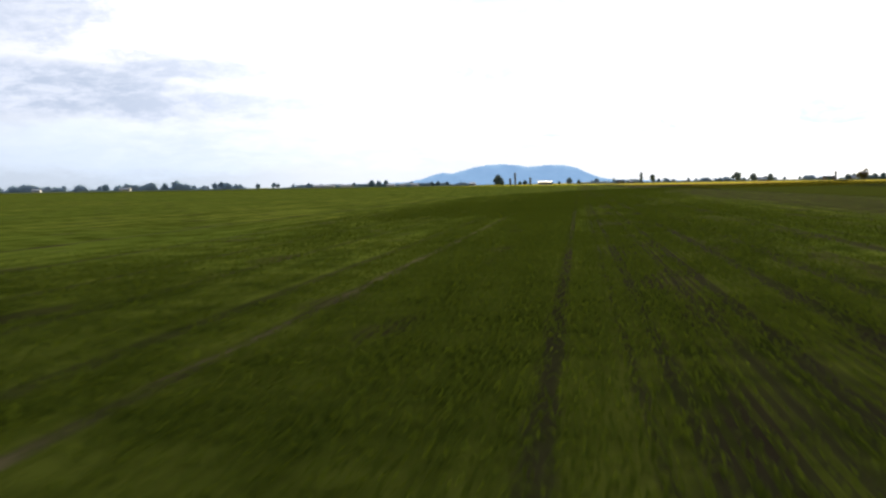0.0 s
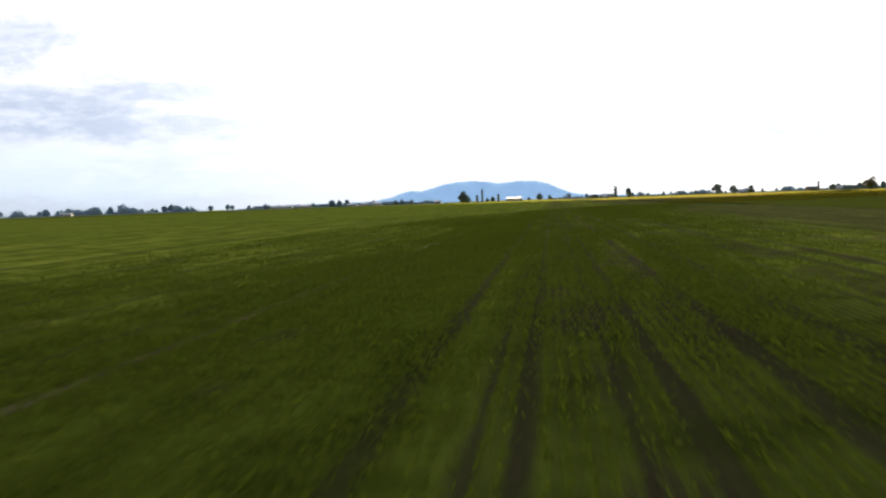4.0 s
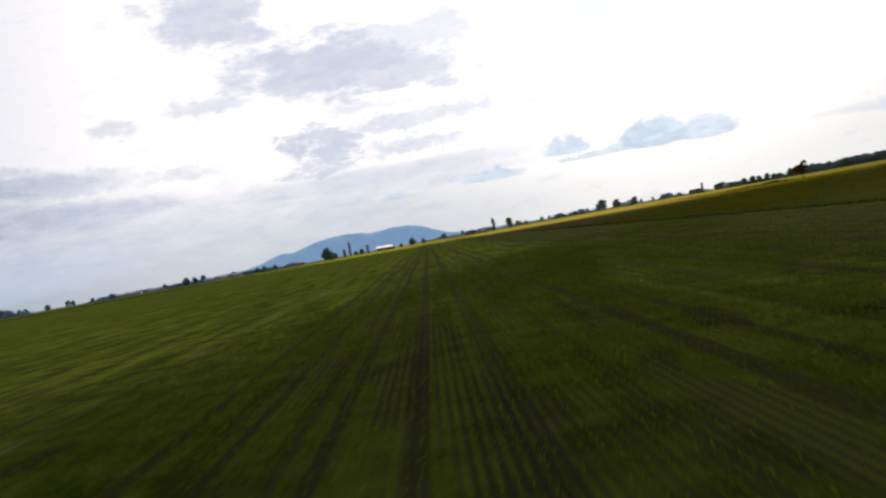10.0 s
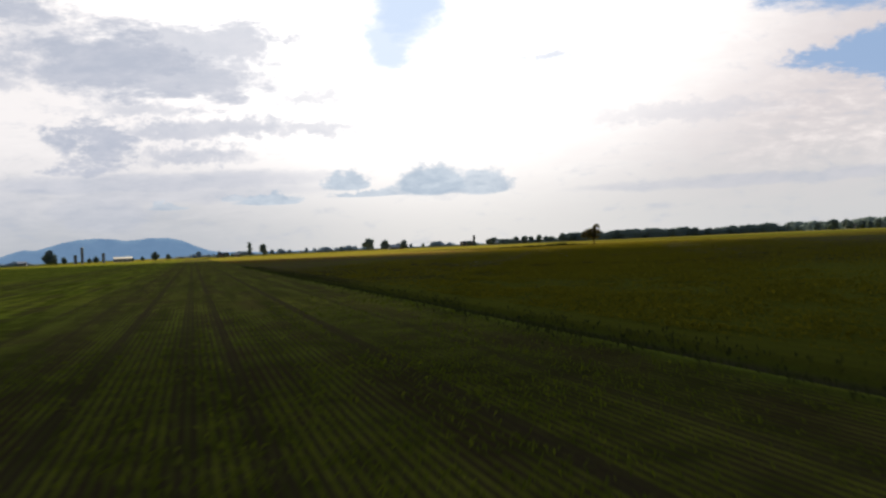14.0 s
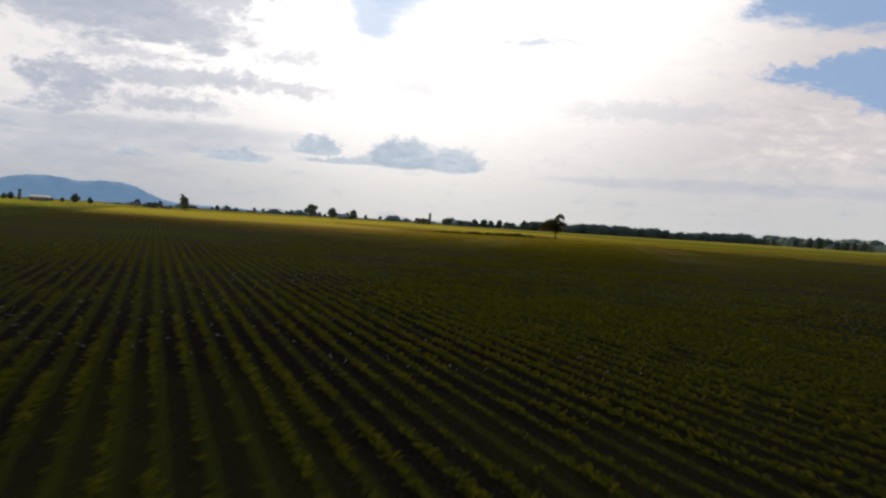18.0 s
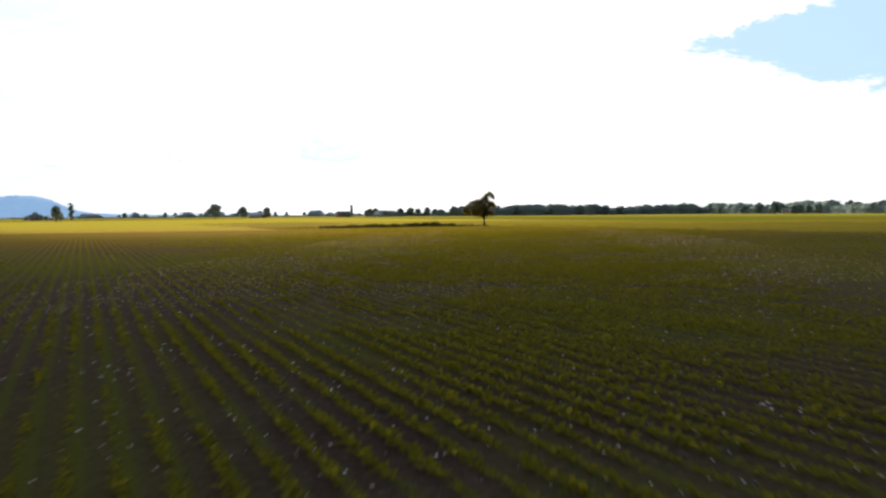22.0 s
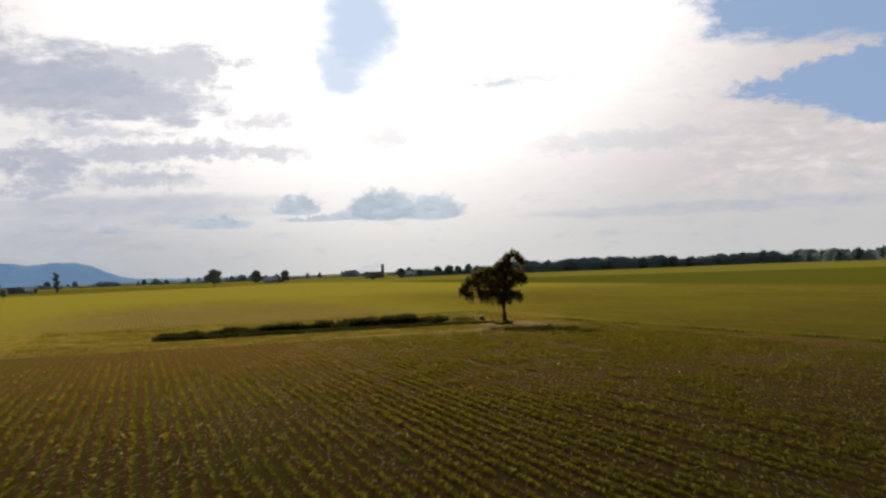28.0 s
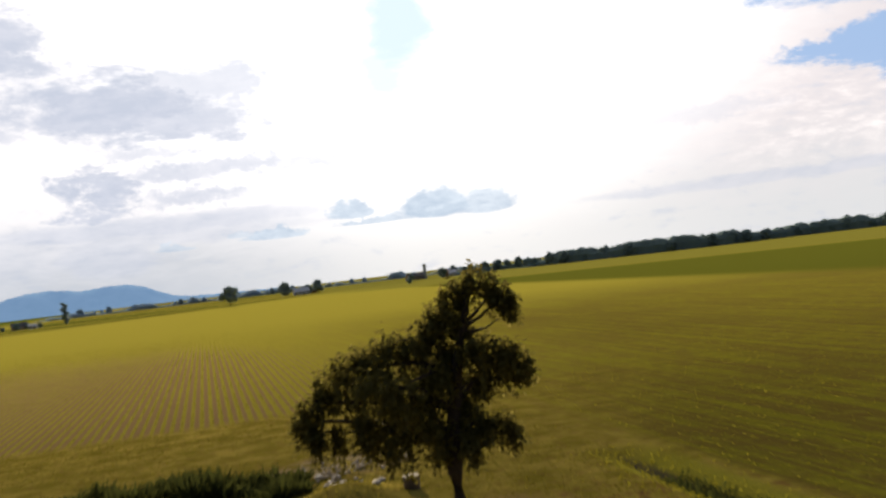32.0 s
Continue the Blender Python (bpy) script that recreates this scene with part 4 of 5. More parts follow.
def litter():
    """Straw and dead leaves left lying between the rows."""
    rng = np.random.default_rng(16)
    n = 95000
    y = -10 - rng.uniform(0, 1, n) ** 1.7 * 220
    x = np.interp(y, LINE[:, 1], LINE[:, 0]) + rng.uniform(-30, 30, n)
    keep = (x + y * 0.075 < 6.7) & (rng.uniform(0, 1, n) < 0.3 + value_noise(x * 0.5, y * 0.5, 17))
    x, y = x[keep], y[keep]
    n = len(x)
    base = np.stack([x, y, rng.uniform(0.005, 0.03, n)], 1)
    ob = quads("straw_litter", leaf_quads(base, rng.uniform(0.06, 0.18, n), rng.uniform(0.03, 0.075, n), rng.uniform(-0.05, 0.9, n), rng), STRAW)
    tagged(ob, "pale straw and dead leaves between the crop rows", "litter", kind="stuff")


STRAW = leafy("straw", (0.26, 0.19, 0.11), (0.66, 0.55, 0.40), (0.60, 0.46, 0.28), 0.4, 3.0, 0.14)
litter()


def puddle(x, y, rx, ry, turn):
    bm = bmesh.new()
    ring = []
    for k in range(22):
        a = k / 22 * 2 * math.pi
        r = 1 + 0.28 * math.sin(3 * a + x) + 0.15 * math.sin(7 * a)
        ring.append(bm.verts.new((rx * r * math.cos(a), ry * r * math.sin(a), 0.012)))
    bm.faces.new(ring)
    ob = part("puddle", bm, WET_MUD)
    ob.matrix_world = pose(x, y, 0, 0, 0, turn)
    tagged(ob, "small wet muddy hollow in the green field", "puddle", "field puddles")


for px, py, a, b, t in ((-211.1, -614.6, 0.35, 0.6, 10), (-210.4, -616.6, 0.22, 0.35, 60), (-211.9, -612.4, 0.18, 0.30, -10)):
    puddle(px, py, a, b, t)


# ---------------------------------------------------------------- trees
def tube(bm, path, radii, sides=8):
    """A tapered limb along a list of points."""
    rings = []
    for k, (p, r) in enumerate(zip(path, radii)):
        a = Vector(path[min(k + 1, len(path) - 1)]) - Vector(path[max(k - 1, 0)])
        q = a.to_track_quat("Z", "Y")
        rings.append([bm.verts.new(Vector(p) + q @ Vector((r * math.cos(t), r * math.sin(t), 0))) for t in (2 * math.pi * s / sides for s in range(sides))])
    for lo, hi in zip(rings, rings[1:]):
        for s in range(sides):
            bm.faces.new((lo[s], lo[(s + 1) % sides], hi[(s + 1) % sides], hi[s]))
    bm.faces.new(rings[-1])


def wander(a, b, steps, jitter, sag, rnd):
    pts = []
    for k in range(steps + 1):
        t = k / steps
        p = Vector(a).lerp(Vector(b), t)
        p += Vector((rnd.uniform(-1, 1), rnd.uniform(-1, 1), rnd.uniform(-1, 1))) * jitter * math.sin(math.pi * t)
        p.z += sag * math.sin(math.pi * t)
        pts.append(tuple(p))
    return pts


def lone_tree():
    rnd, rng = random.Random(5), np.random.default_rng(5)
    tree = new("tree")
    tagged(tree, "solitary dark-leaved tree with drooping branches beside the pond", "tree")
    right, deep = Vector((0.966, -0.259, 0)), Vector((0.259, 0.966, 0))

    def at(r, d, z):
        return tuple(right * r + deep * d + Vector((0, 0, z)))

    bm = bmesh.new()
    stem = [at(0, 0, -0.15), at(0.0, 0, 0.35), at(-0.02, 0, 1.2), at(-0.1, 0, 2.4), at(0.0, 0.05, 3.6), at(0.15, 0.1, 4.8), at(0.4, 0.1, 6.2), at(0.75, 0, 7.6), at(1.1, 0, 8.8), at(1.5, 0, 9.4)]
    tube(bm, stem, [0.46, 0.36, 0.30, 0.29, 0.31, 0.26, 0.22, 0.15, 0.10, 0.05], 12)
    for k in range(6):
        a = k * 1.05 + 0.3
        tube(bm, [(0.25 * math.cos(a), 0.25 * math.sin(a), 0.35), (0.6 * math.cos(a), 0.6 * math.sin(a), 0.08), (0.95 * math.cos(a), 0.95 * math.sin(a), -0.06)], [0.16, 0.11, 0.04], 6)
    part("trunk", bm, BARK, tree)
    # clumps: right, deep, height, radius, droop
    clumps = [(1.5, 0, 9.45, 0.7, 0.7), (2.15, 0.2, 9.0, 0.55, 0.8), (0.5, 0.2, 9.05, 0.6, 0.7), (2.6, 0, 8.55, 0.38, 0.8), (0.0, -0.2, 8.4, 0.65, 0.8), (-0.4, 0.2, 7.9, 0.55, 0.8), (0.7, 0.4, 8.0, 0.5, 0.8),
              (1.6, 0.2, 7.0, 0.6, 1.0), (2.5, -0.2, 6.8, 0.55, 1.1), (2.2, 0.6, 6.2, 0.55, 1.1), (2.9, 0.3, 6.2, 0.42, 0.9), (1.0, -0.5, 7.0, 0.5, 0.9), (1.2, 0.6, 5.9, 0.45, 0.9),
              (0.0, 0.5, 7.0, 0.5, 0.8), (-0.3, -0.4, 6.2, 0.6, 1.0), (0.2, 0.5, 5.1, 0.55, 1.0),
              (-1.1, 0.2, 7.35, 0.75, 0.9), (-2.0, -0.3, 7.35, 0.75, 0.9), (-2.9, 0.3, 7.15, 0.75, 1.0), (-3.8, -0.2, 6.8, 0.7, 1.1), (-4.6, 0.3, 6.2, 0.65, 1.1), (-5.2, 0.0, 5.5, 0.55, 1.1), (-5.7, 0.2, 4.9, 0.42, 1.0),
              (-1.4, 1.4, 6.5, 0.8, 1.1), (-2.6, -1.2, 6.3, 0.8, 1.2), (-3.6, 1.0, 5.8, 0.7, 1.2), (-1.5, -1.6, 5.9, 0.8, 1.2), (-0.6, 1.7, 6.1, 0.8, 1.1), (0.8, 1.7, 5.8, 0.7, 1.1),
              (-2.2, 0.3, 5.3, 0.7, 1.3), (-3.2, -0.5, 4.8, 0.5, 1.3), (-4.4, 0.3, 4.3, 0.42, 1.2), (-5.0, -0.4, 4.4, 0.35, 0.9), (-1.2, 0.2, 4.9, 0.75, 1.3), (-2.0, -0.8, 4.2, 0.55, 1.4), (-0.7, -0.3, 4.3, 0.7, 1.3), (-0.5, 0.6, 3.5, 0.5, 1.0), (-2.9, 0.4, 4.0, 0.4, 1.2),
              (0.8, 0.1, 4.5, 0.6, 1.1), (1.7, -0.2, 4.2, 0.55, 1.0), (2.25, 0.3, 3.8, 0.38, 0.9), (0.6, -0.6, 3.6, 0.45, 0.9)]
    # limbs that carry them
    joints = [Vector(p) for p in stem[3:]]
    tips = []
    for c in clumps:
        tip = Vector(at(*c[:3]))
        below = [j for j in joints if j.z < tip.z - 0.2] or joints[:1]
        foot = min(below + [t for t in tips if t.z < tip.z + 0.3 and (t - tip).length < 2.2], key=lambda j: (j - tip).length + 0.5 * abs(j.z - tip.z + 1))
        d = (tip - foot).length
        bm = bmesh.new()
        r0 = 0.045 + 0.028 * d
        tube(bm, wander(foot, tip, 5, 0.12, 0.22, rnd), [r0, r0 * 0.85, r0 * 0.7, r0 * 0.5, r0 * 0.35, 0.012], 6)
        part("limb", bm, BARK, tree)
        tips.append(tip)
    for c in ((2.45, 0.1, 8.0), (1.9, 0.1, 7.7)):
        bm = bmesh.new()
        tube(bm, wander(stem[7], at(*c), 4, 0.1, -0.15, rnd), [0.07, 0.055, 0.04, 0.03, 0.012], 6)
        part("limb", bm, BARK, tree, "bare snapped branch")
    for r, d, z, rad, droop in clumps:
        sets = []
        strands = int(20 + 38 * rad)
        for _ in range(strands):
            u = np.array([rng.normal(), rng.normal(), rng.normal() * 0.6])
            u *= rad * rng.uniform(0.35, 1.05) / (np.linalg.norm(u) + 1e-6)
            s = np.array(at(r, d, z)) + u
            n = int(rng.uniform(8, 18))
            t = np.sort(rng.uniform(0, 1, n))
            drift = rng.normal(0, 0.10, 2)
            base = np.stack([s[0] + drift[0] * t, s[1] + drift[1] * t, s[2] + 0.15 - t * droop * rng.uniform(0.5, 1.35)], 1) + rng.normal(0, 0.06, (n, 3))
            sets.append(leaf_quads(base, rng.uniform(0.17, 0.32, n), rng.uniform(0.12, 0.22, n), rng.uniform(-1.3, 0.3, n), rng))
        quads("foliage", np.concatenate(sets), LEAF_TREE, tree)
    n = 900
    a, rr = rng.uniform(0, 6.28, n), rng.uniform(0.3, 1.35, n)
    base = np.stack([rr * np.cos(a) - 0.25, rr * np.sin(a) - 0.1, np.zeros(n)], 1)
    quads("sucker_growth", leaf_quads(base, rng.uniform(0.25, 0.6, n), rng.uniform(0.1, 0.18, n), rng.uniform(0.5, 1.4, n), rng), LEAF_TREE, tree)
    return tree


lone_tree()


def far_tree(name, height, width, trunk, mat, seed, shape="round", leaves=420, size=0.85):
    """A whole small tree with trunk, limbs and an uneven crown of leaf sprays."""
    rnd, rng = random.Random(seed), np.random.default_rng(seed)
    tree = new(name)
    bm = bmesh.new()
    tube(bm, wander((0, 0, -0.1), (0.1, 0, trunk + (height - trunk) * 0.55), 5, 0.15, 0, rnd), [0.03 * height, 0.024 * height, 0.02 * height, 0.015 * height, 0.01 * height, 0.004 * height], 7)
    for _ in range(5):
        a = rnd.uniform(0, 6.28)
        z0 = trunk + rnd.uniform(0, 0.2) * (height - trunk)
        tube(bm, wander((0, 0, z0), (width * 0.32 * math.cos(a), width * 0.32 * math.sin(a), z0 + (height - trunk) * rnd.uniform(0.25, 0.5)), 3, 0.2, 0, rnd), [0.012 * height, 0.009 * height, 0.006 * height, 0.002 * height], 5)
    part("trunk", bm, BARK, tree)
    crown = height - trunk
    pts, cores = [], []
    lumps = 22 if shape == "round" else 11
    for k in range(lumps):
        if shape == "round":
            a, e = rnd.uniform(0, 6.28), rnd.uniform(-0.9, 1.5)
            q, h = width * 0.30 * math.cos(e) * rnd.uniform(0.5, 1.0), trunk + crown * (0.46 + 0.30 * math.sin(e))
            r = width * rnd.uniform(0.13, 0.22)
            c = (q * math.cos(a), q * math.sin(a), h)
            s = np.array([r, r, min(r, crown * 0.26)])
        else:
            h = trunk + crown * (k + 0.5) / lumps
            r = width * 0.5 * (0.35 + 0.65 * math.sin(math.pi * (0.10 + 0.85 * k / lumps))) * rnd.uniform(0.8, 1.15)
            c = (rnd.uniform(-0.2, 0.2) * width, rnd.uniform(-0.2, 0.2) * width, h)
            s = np.array([r, r, crown / lumps * 0.9])
        n = leaves // lumps
        u = rng.normal(size=(n, 3))
        u /= np.linalg.norm(u, axis=1)[:, None]
        pts.append(np.array(c) + u * s * rng.uniform(0.7, 1.05, n)[:, None])
        cores.append(ball_quads(c, s * 0.86, rng))
    base = np.concatenate(pts)
    base[:, 2] = np.maximum(base[:, 2], trunk * 0.5)
    n = len(base)
    quads("crown", np.concatenate([leaf_quads(base, rng.uniform(0.8, 1.5, n) * size, rng.uniform(0.7, 1.2, n) * size, rng.uniform(-0.9, 0.6, n), rng)] + cores), mat, tree)
    return tree


def plant_far(model, spots, label, group="", category="tree"):
    """The model at the first spot, copies at the others: x, y, scale, turn."""
    tagged(model, label, category, group)
    for k, (x, y, s, t) in enumerate(spots):
        m = pose(x, y, 0, 0, 0, t) @ Matrix.Diagonal((s, s, s, 1))
        if k:
            copy_thing(model, m)
        else:
            base = m
    model.matrix_basis = base
    return model


plant_far(far_tree("tree", 13.5, 17.5, 2.4, LEAF_FAR_HAZE, 21, leaves=1700, size=0.75), [(10, 716, 1.08, 0)], "broad round-crowned tree standing alone on a field edge")
plant_far(far_tree("poplar", 15.0, 5.6, 0.8, LEAF_FAR_HAZE, 22, "tall", 700, 0.6), [(-118.7, 854, 1.16, 0)], "slender columnar poplar beside a farmyard")
plant_far(far_tree("tree", 11.8, 9.0, 1.0, LEAF_FAR_HAZE, 23, leaves=1200, size=0.7), [(-125.7, 497, 1.08, 0), (-123, 512, 0.55, 80)], "leafy tree on the edge of the green field", "field edge trees")
plant_far(far_tree("tree", 12.5, 15.0, 0.6, LEAF_FAR_HAZE, 24, leaves=1400, size=0.8), [(64, 905, 1.08, 0), (98, 945, 1.02, 70), (88, 935, 0.7, 200)], "round tree beside the farmhouse", "farmhouse trees")
plant_far(far_tree("tree", 11.5, 14.0, 0.6, LEAF_WOOD_HAZE, 25, leaves=720, size=0.9),
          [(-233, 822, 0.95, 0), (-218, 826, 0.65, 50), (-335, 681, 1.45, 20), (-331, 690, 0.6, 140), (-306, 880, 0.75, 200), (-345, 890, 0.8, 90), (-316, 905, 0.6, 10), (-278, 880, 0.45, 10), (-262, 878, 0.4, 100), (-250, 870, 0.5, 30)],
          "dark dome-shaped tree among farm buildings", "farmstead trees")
plant_far(far_tree("tree", 12.5, 12.5, 0.7, LEAF_WOOD_HAZE, 26, leaves=600, size=0.9),
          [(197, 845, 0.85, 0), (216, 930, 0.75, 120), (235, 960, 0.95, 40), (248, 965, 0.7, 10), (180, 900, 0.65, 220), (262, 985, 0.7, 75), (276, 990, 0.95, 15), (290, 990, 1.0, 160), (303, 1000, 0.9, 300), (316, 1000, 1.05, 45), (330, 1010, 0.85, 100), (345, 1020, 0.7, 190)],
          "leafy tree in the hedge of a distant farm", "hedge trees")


def treeline(spots, height, label, group, seed, mat=LEAF_WOOD_HAZE):
    """A belt of wood far off: one model, many turned and scaled copies."""
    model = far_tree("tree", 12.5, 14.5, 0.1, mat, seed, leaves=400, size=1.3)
    plant_far(model, spots, label, group)


def belt(points, step, wide, low, high, seed):
    rnd = random.Random(seed)
    spots = []
    for (x0, y0), (x1, y1) in zip(points, points[1:]):
        d = math.hypot(x1 - x0, y1 - y0)
        for k in range(max(1, int(d / step))):
            t = (k + rnd.uniform(0, 0.9)) / max(1, int(d / step))
            spots.append((x0 + (x1 - x0) * t + rnd.uniform(-wide, wide), y0 + (y1 - y0) * t + rnd.uniform(-wide, wide), rnd.uniform(low, high) * (1.25 if rnd.random() < 0.12 else 1), rnd.uniform(0, 360)))
    return spots


def wood(points, deep, low, high, count, seed, mat=LEAF_WOOD_HAZE):
    """The closed mass of a wood edge, too far off to tell its trees apart."""
    rng = np.random.default_rng(seed)
    p = np.array(points, float)
    run = np.concatenate([[0], np.cumsum(np.hypot(*np.diff(p, axis=0).T))])
    t = rng.uniform(0, run[-1], count)
    x, y = np.interp(t, run, p[:, 0]) + rng.uniform(-deep, deep, count), np.interp(t, run, p[:, 1]) + rng.uniform(-deep, deep, count)
    def skyline(u):
        lumps = 0.45 * value_noise(u * 0.022, u * 0, seed) + 0.33 * value_noise(u * 0.065, u * 0, seed + 1) + 0.22 * value_noise(u * 0.18, u * 0, seed + 2)
        return (low + (high - low) * smooth(lumps, 0.30, 0.72)) * np.clip(np.minimum(u, run[-1] - u) / 45.0, 0.08, 1.0)

    z = (1 - rng.uniform(0.0, 1.0, count) ** 1.5) * skyline(t) * 0.95
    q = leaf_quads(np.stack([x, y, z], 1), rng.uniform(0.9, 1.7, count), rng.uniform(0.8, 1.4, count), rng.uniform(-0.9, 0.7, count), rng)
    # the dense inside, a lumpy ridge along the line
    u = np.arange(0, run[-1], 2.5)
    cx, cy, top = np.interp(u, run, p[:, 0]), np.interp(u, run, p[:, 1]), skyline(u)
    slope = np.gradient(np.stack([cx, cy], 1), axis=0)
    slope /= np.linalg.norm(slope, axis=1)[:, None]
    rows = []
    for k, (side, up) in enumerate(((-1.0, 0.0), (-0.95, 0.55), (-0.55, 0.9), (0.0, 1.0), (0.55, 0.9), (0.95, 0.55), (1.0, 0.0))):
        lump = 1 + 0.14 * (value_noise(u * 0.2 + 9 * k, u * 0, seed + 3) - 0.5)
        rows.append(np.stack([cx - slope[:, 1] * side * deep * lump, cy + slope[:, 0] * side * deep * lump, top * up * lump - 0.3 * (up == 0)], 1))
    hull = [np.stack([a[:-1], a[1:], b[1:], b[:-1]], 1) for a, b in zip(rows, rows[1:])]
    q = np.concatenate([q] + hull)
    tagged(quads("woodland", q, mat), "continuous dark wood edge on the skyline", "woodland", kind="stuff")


WOOD_EDGE = [(300, 930), (362, 850), (440, 800), (540, 815), (592, 770), (585, 640), (562, 480), (560, 330), (580, 180), (600, 20)]
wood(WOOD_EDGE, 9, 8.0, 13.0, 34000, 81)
wood([(-1400, 560), (-1330, 640), (-1180, 780), (-1020, 920), (-900, 1010), (-820, 1060)], 10, 2.0, 14.5, 16000, 83, LEAF_BELT_HAZE)
wood([(-230, 1480), (-60, 1540), (100, 1560), (260, 1580), (380, 1500)], 12, 2.0, 11.0, 13000, 85, LEAF_BELT_HAZE)
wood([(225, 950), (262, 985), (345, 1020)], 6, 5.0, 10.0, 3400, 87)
wood([(-800, 1080), (-740, 1125), (-600, 1140), (-470, 1165), (-400, 1100)], 6, 2.5, 7.0, 5000, 89, LEAF_BELT_HAZE)
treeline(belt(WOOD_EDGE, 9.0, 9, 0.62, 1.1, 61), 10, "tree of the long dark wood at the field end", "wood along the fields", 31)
treeline([(440, 450, 0.95, 0), (606, 850, 1.2, 50), (452, 440, 0.7, 100)], 12, "taller tree standing over the dark wood", "tall wood trees", 32)
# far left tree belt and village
treeline(belt([(-1330, 640), (-1180, 780), (-1020, 920), (-900, 1010), (-820, 1060)], 14.0, 12, 0.6, 1.25, 62), 9, "dark tree of the far hedgerow", "far hedgerow", 33, LEAF_BELT_HAZE)
treeline(belt([(-800, 1080), (-740, 1121), (-690, 1105)], 18.0, 6, 0.6, 0.9, 63) + [(-614, 1130, 1.1, 0), (-600, 1128, 1.0, 60), (-586, 1128, 1.05, 120), (-640, 1090, 0.75, 30), (-540, 1150, 0.8, 0), (-500, 1150, 0.75, 40), (-488, 1150, 0.8, 80), (-470, 1150, 0.7, 140), (-445, 1160, 0.6, 100)], 9, "dark tree between white farm sheds", "village trees", 34, LEAF_BELT_HAZE)
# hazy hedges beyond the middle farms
treeline(belt([(-190, 1500), (-60, 1540), (100, 1560), (240, 1580)], 17.0, 20, 0.45, 0.8, 64), 8, "small tree of a far hedge on the skyline", "skyline hedge", 35, LEAF_BELT_HAZE)
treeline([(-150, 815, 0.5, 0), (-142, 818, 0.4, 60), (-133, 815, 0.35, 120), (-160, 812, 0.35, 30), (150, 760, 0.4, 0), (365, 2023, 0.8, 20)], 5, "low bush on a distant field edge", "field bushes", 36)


# ---------------------------------------------------------------- buildings
def box(bm, x0, x1, y0, y1, z0, z1):
    v = [bm.verts.new(p) for p in ((x0, y0, z0), (x1, y0, z0), (x1, y1, z0), (x0, y1, z0), (x0, y0, z1), (x1, y0, z1), (x1, y1, z1), (x0, y1, z1))]
    for f in ((0, 3, 2, 1), (4, 5, 6, 7), (0, 1, 5, 4), (1, 2, 6, 5), (2, 3, 7, 6), (3, 0, 4, 7)):
        bm.faces.new([v[k] for k in f])


def gable_house(name, x, y, turn, long, deep, eaves, ridge, wall, roof, label, category, windows=3, chimney=False):
    """A building with gabled walls, a roof with overhang, a door and windows."""
    house = new(name)
    tagged(house, label, category)
    a, b = long / 2, deep / 2
    bm = bmesh.new()
    box(bm, -a, a, -b, b, -0.2, eaves)
    for s in (-a, a):
        i = 0.1 if s < 0 else -0.1
        v = [bm.verts.new(p) for p in ((s, -b, eaves), (s, b, eaves), (s, 0, ridge), (s + i, -b, eaves), (s + i, b, eaves), (s + i, 0, ridge))]
        bm.faces.new((v[0], v[1], v[2]))
        bm.faces.new((v[3], v[5], v[4]))
    part("wall", bm, wall, house)
    o, t = 0.35, 0.18
    for sgn in (-1, 1):
        bm = bmesh.new()
        drop = (ridge - eaves) / b * o
        lo, hi = [], []
        for px in (-a - o, a + o):
            for py, pz in ((sgn * (b + o), eaves - drop), (0.0, ridge)):
                lo.append(bm.verts.new((px, py, pz + 0.01)))
                hi.append(bm.verts.new((px, py, pz + t)))
        for q in ((lo[0], lo[1], lo[3], lo[2]), (hi[0], hi[2], hi[3], hi[1]), (lo[0], hi[0], hi[1], lo[1]), (lo[2], lo[3], hi[3], hi[2]), (lo[0], lo[2], hi[2], hi[0]), (lo[1], hi[1], hi[3], lo[3])):
            bm.faces.new(q)
        part("roof", bm, roof, house)
    for k in range(windows):
        cx = -a + long * (k + 0.5) / windows
        bm = bmesh.new()
        if k == windows // 2:
            box(bm, cx - 0.55, cx + 0.55, -b - 0.06, -b + 0.02, 0, 2.1)
            part("door", bm, ROOF_DARK, house)
        else:
            box(bm, cx - 0.68, cx + 0.68, -b - 0.05, -b + 0.02, 0.92, 2.28)
            window = part("window", bm, ROOF, house)
            bm = bmesh.new()
            box(bm, cx - 0.6, cx + 0.6, -b - 0.065, -b - 0.045, 1.0, 2.2)
            part("pane", bm, PANE, window, "dark glass pane")
            bm = bmesh.new()
            box(bm, cx - 0.75, cx + 0.75, -b - 0.14, -b - 0.052, 0.84, 0.92)
            part("sill", bm, WHITE, window)
    if chimney:
        bm = bmesh.new()
        box(bm, a * 0.4, a * 0.4 + 0.7, -0.35, 0.35, ridge - 0.6, ridge + 1.0)
        part("chimney", bm, WALL_RED, house)
    house.matrix_world = pose(x, y, 0, 0, 0, turn)
    return house


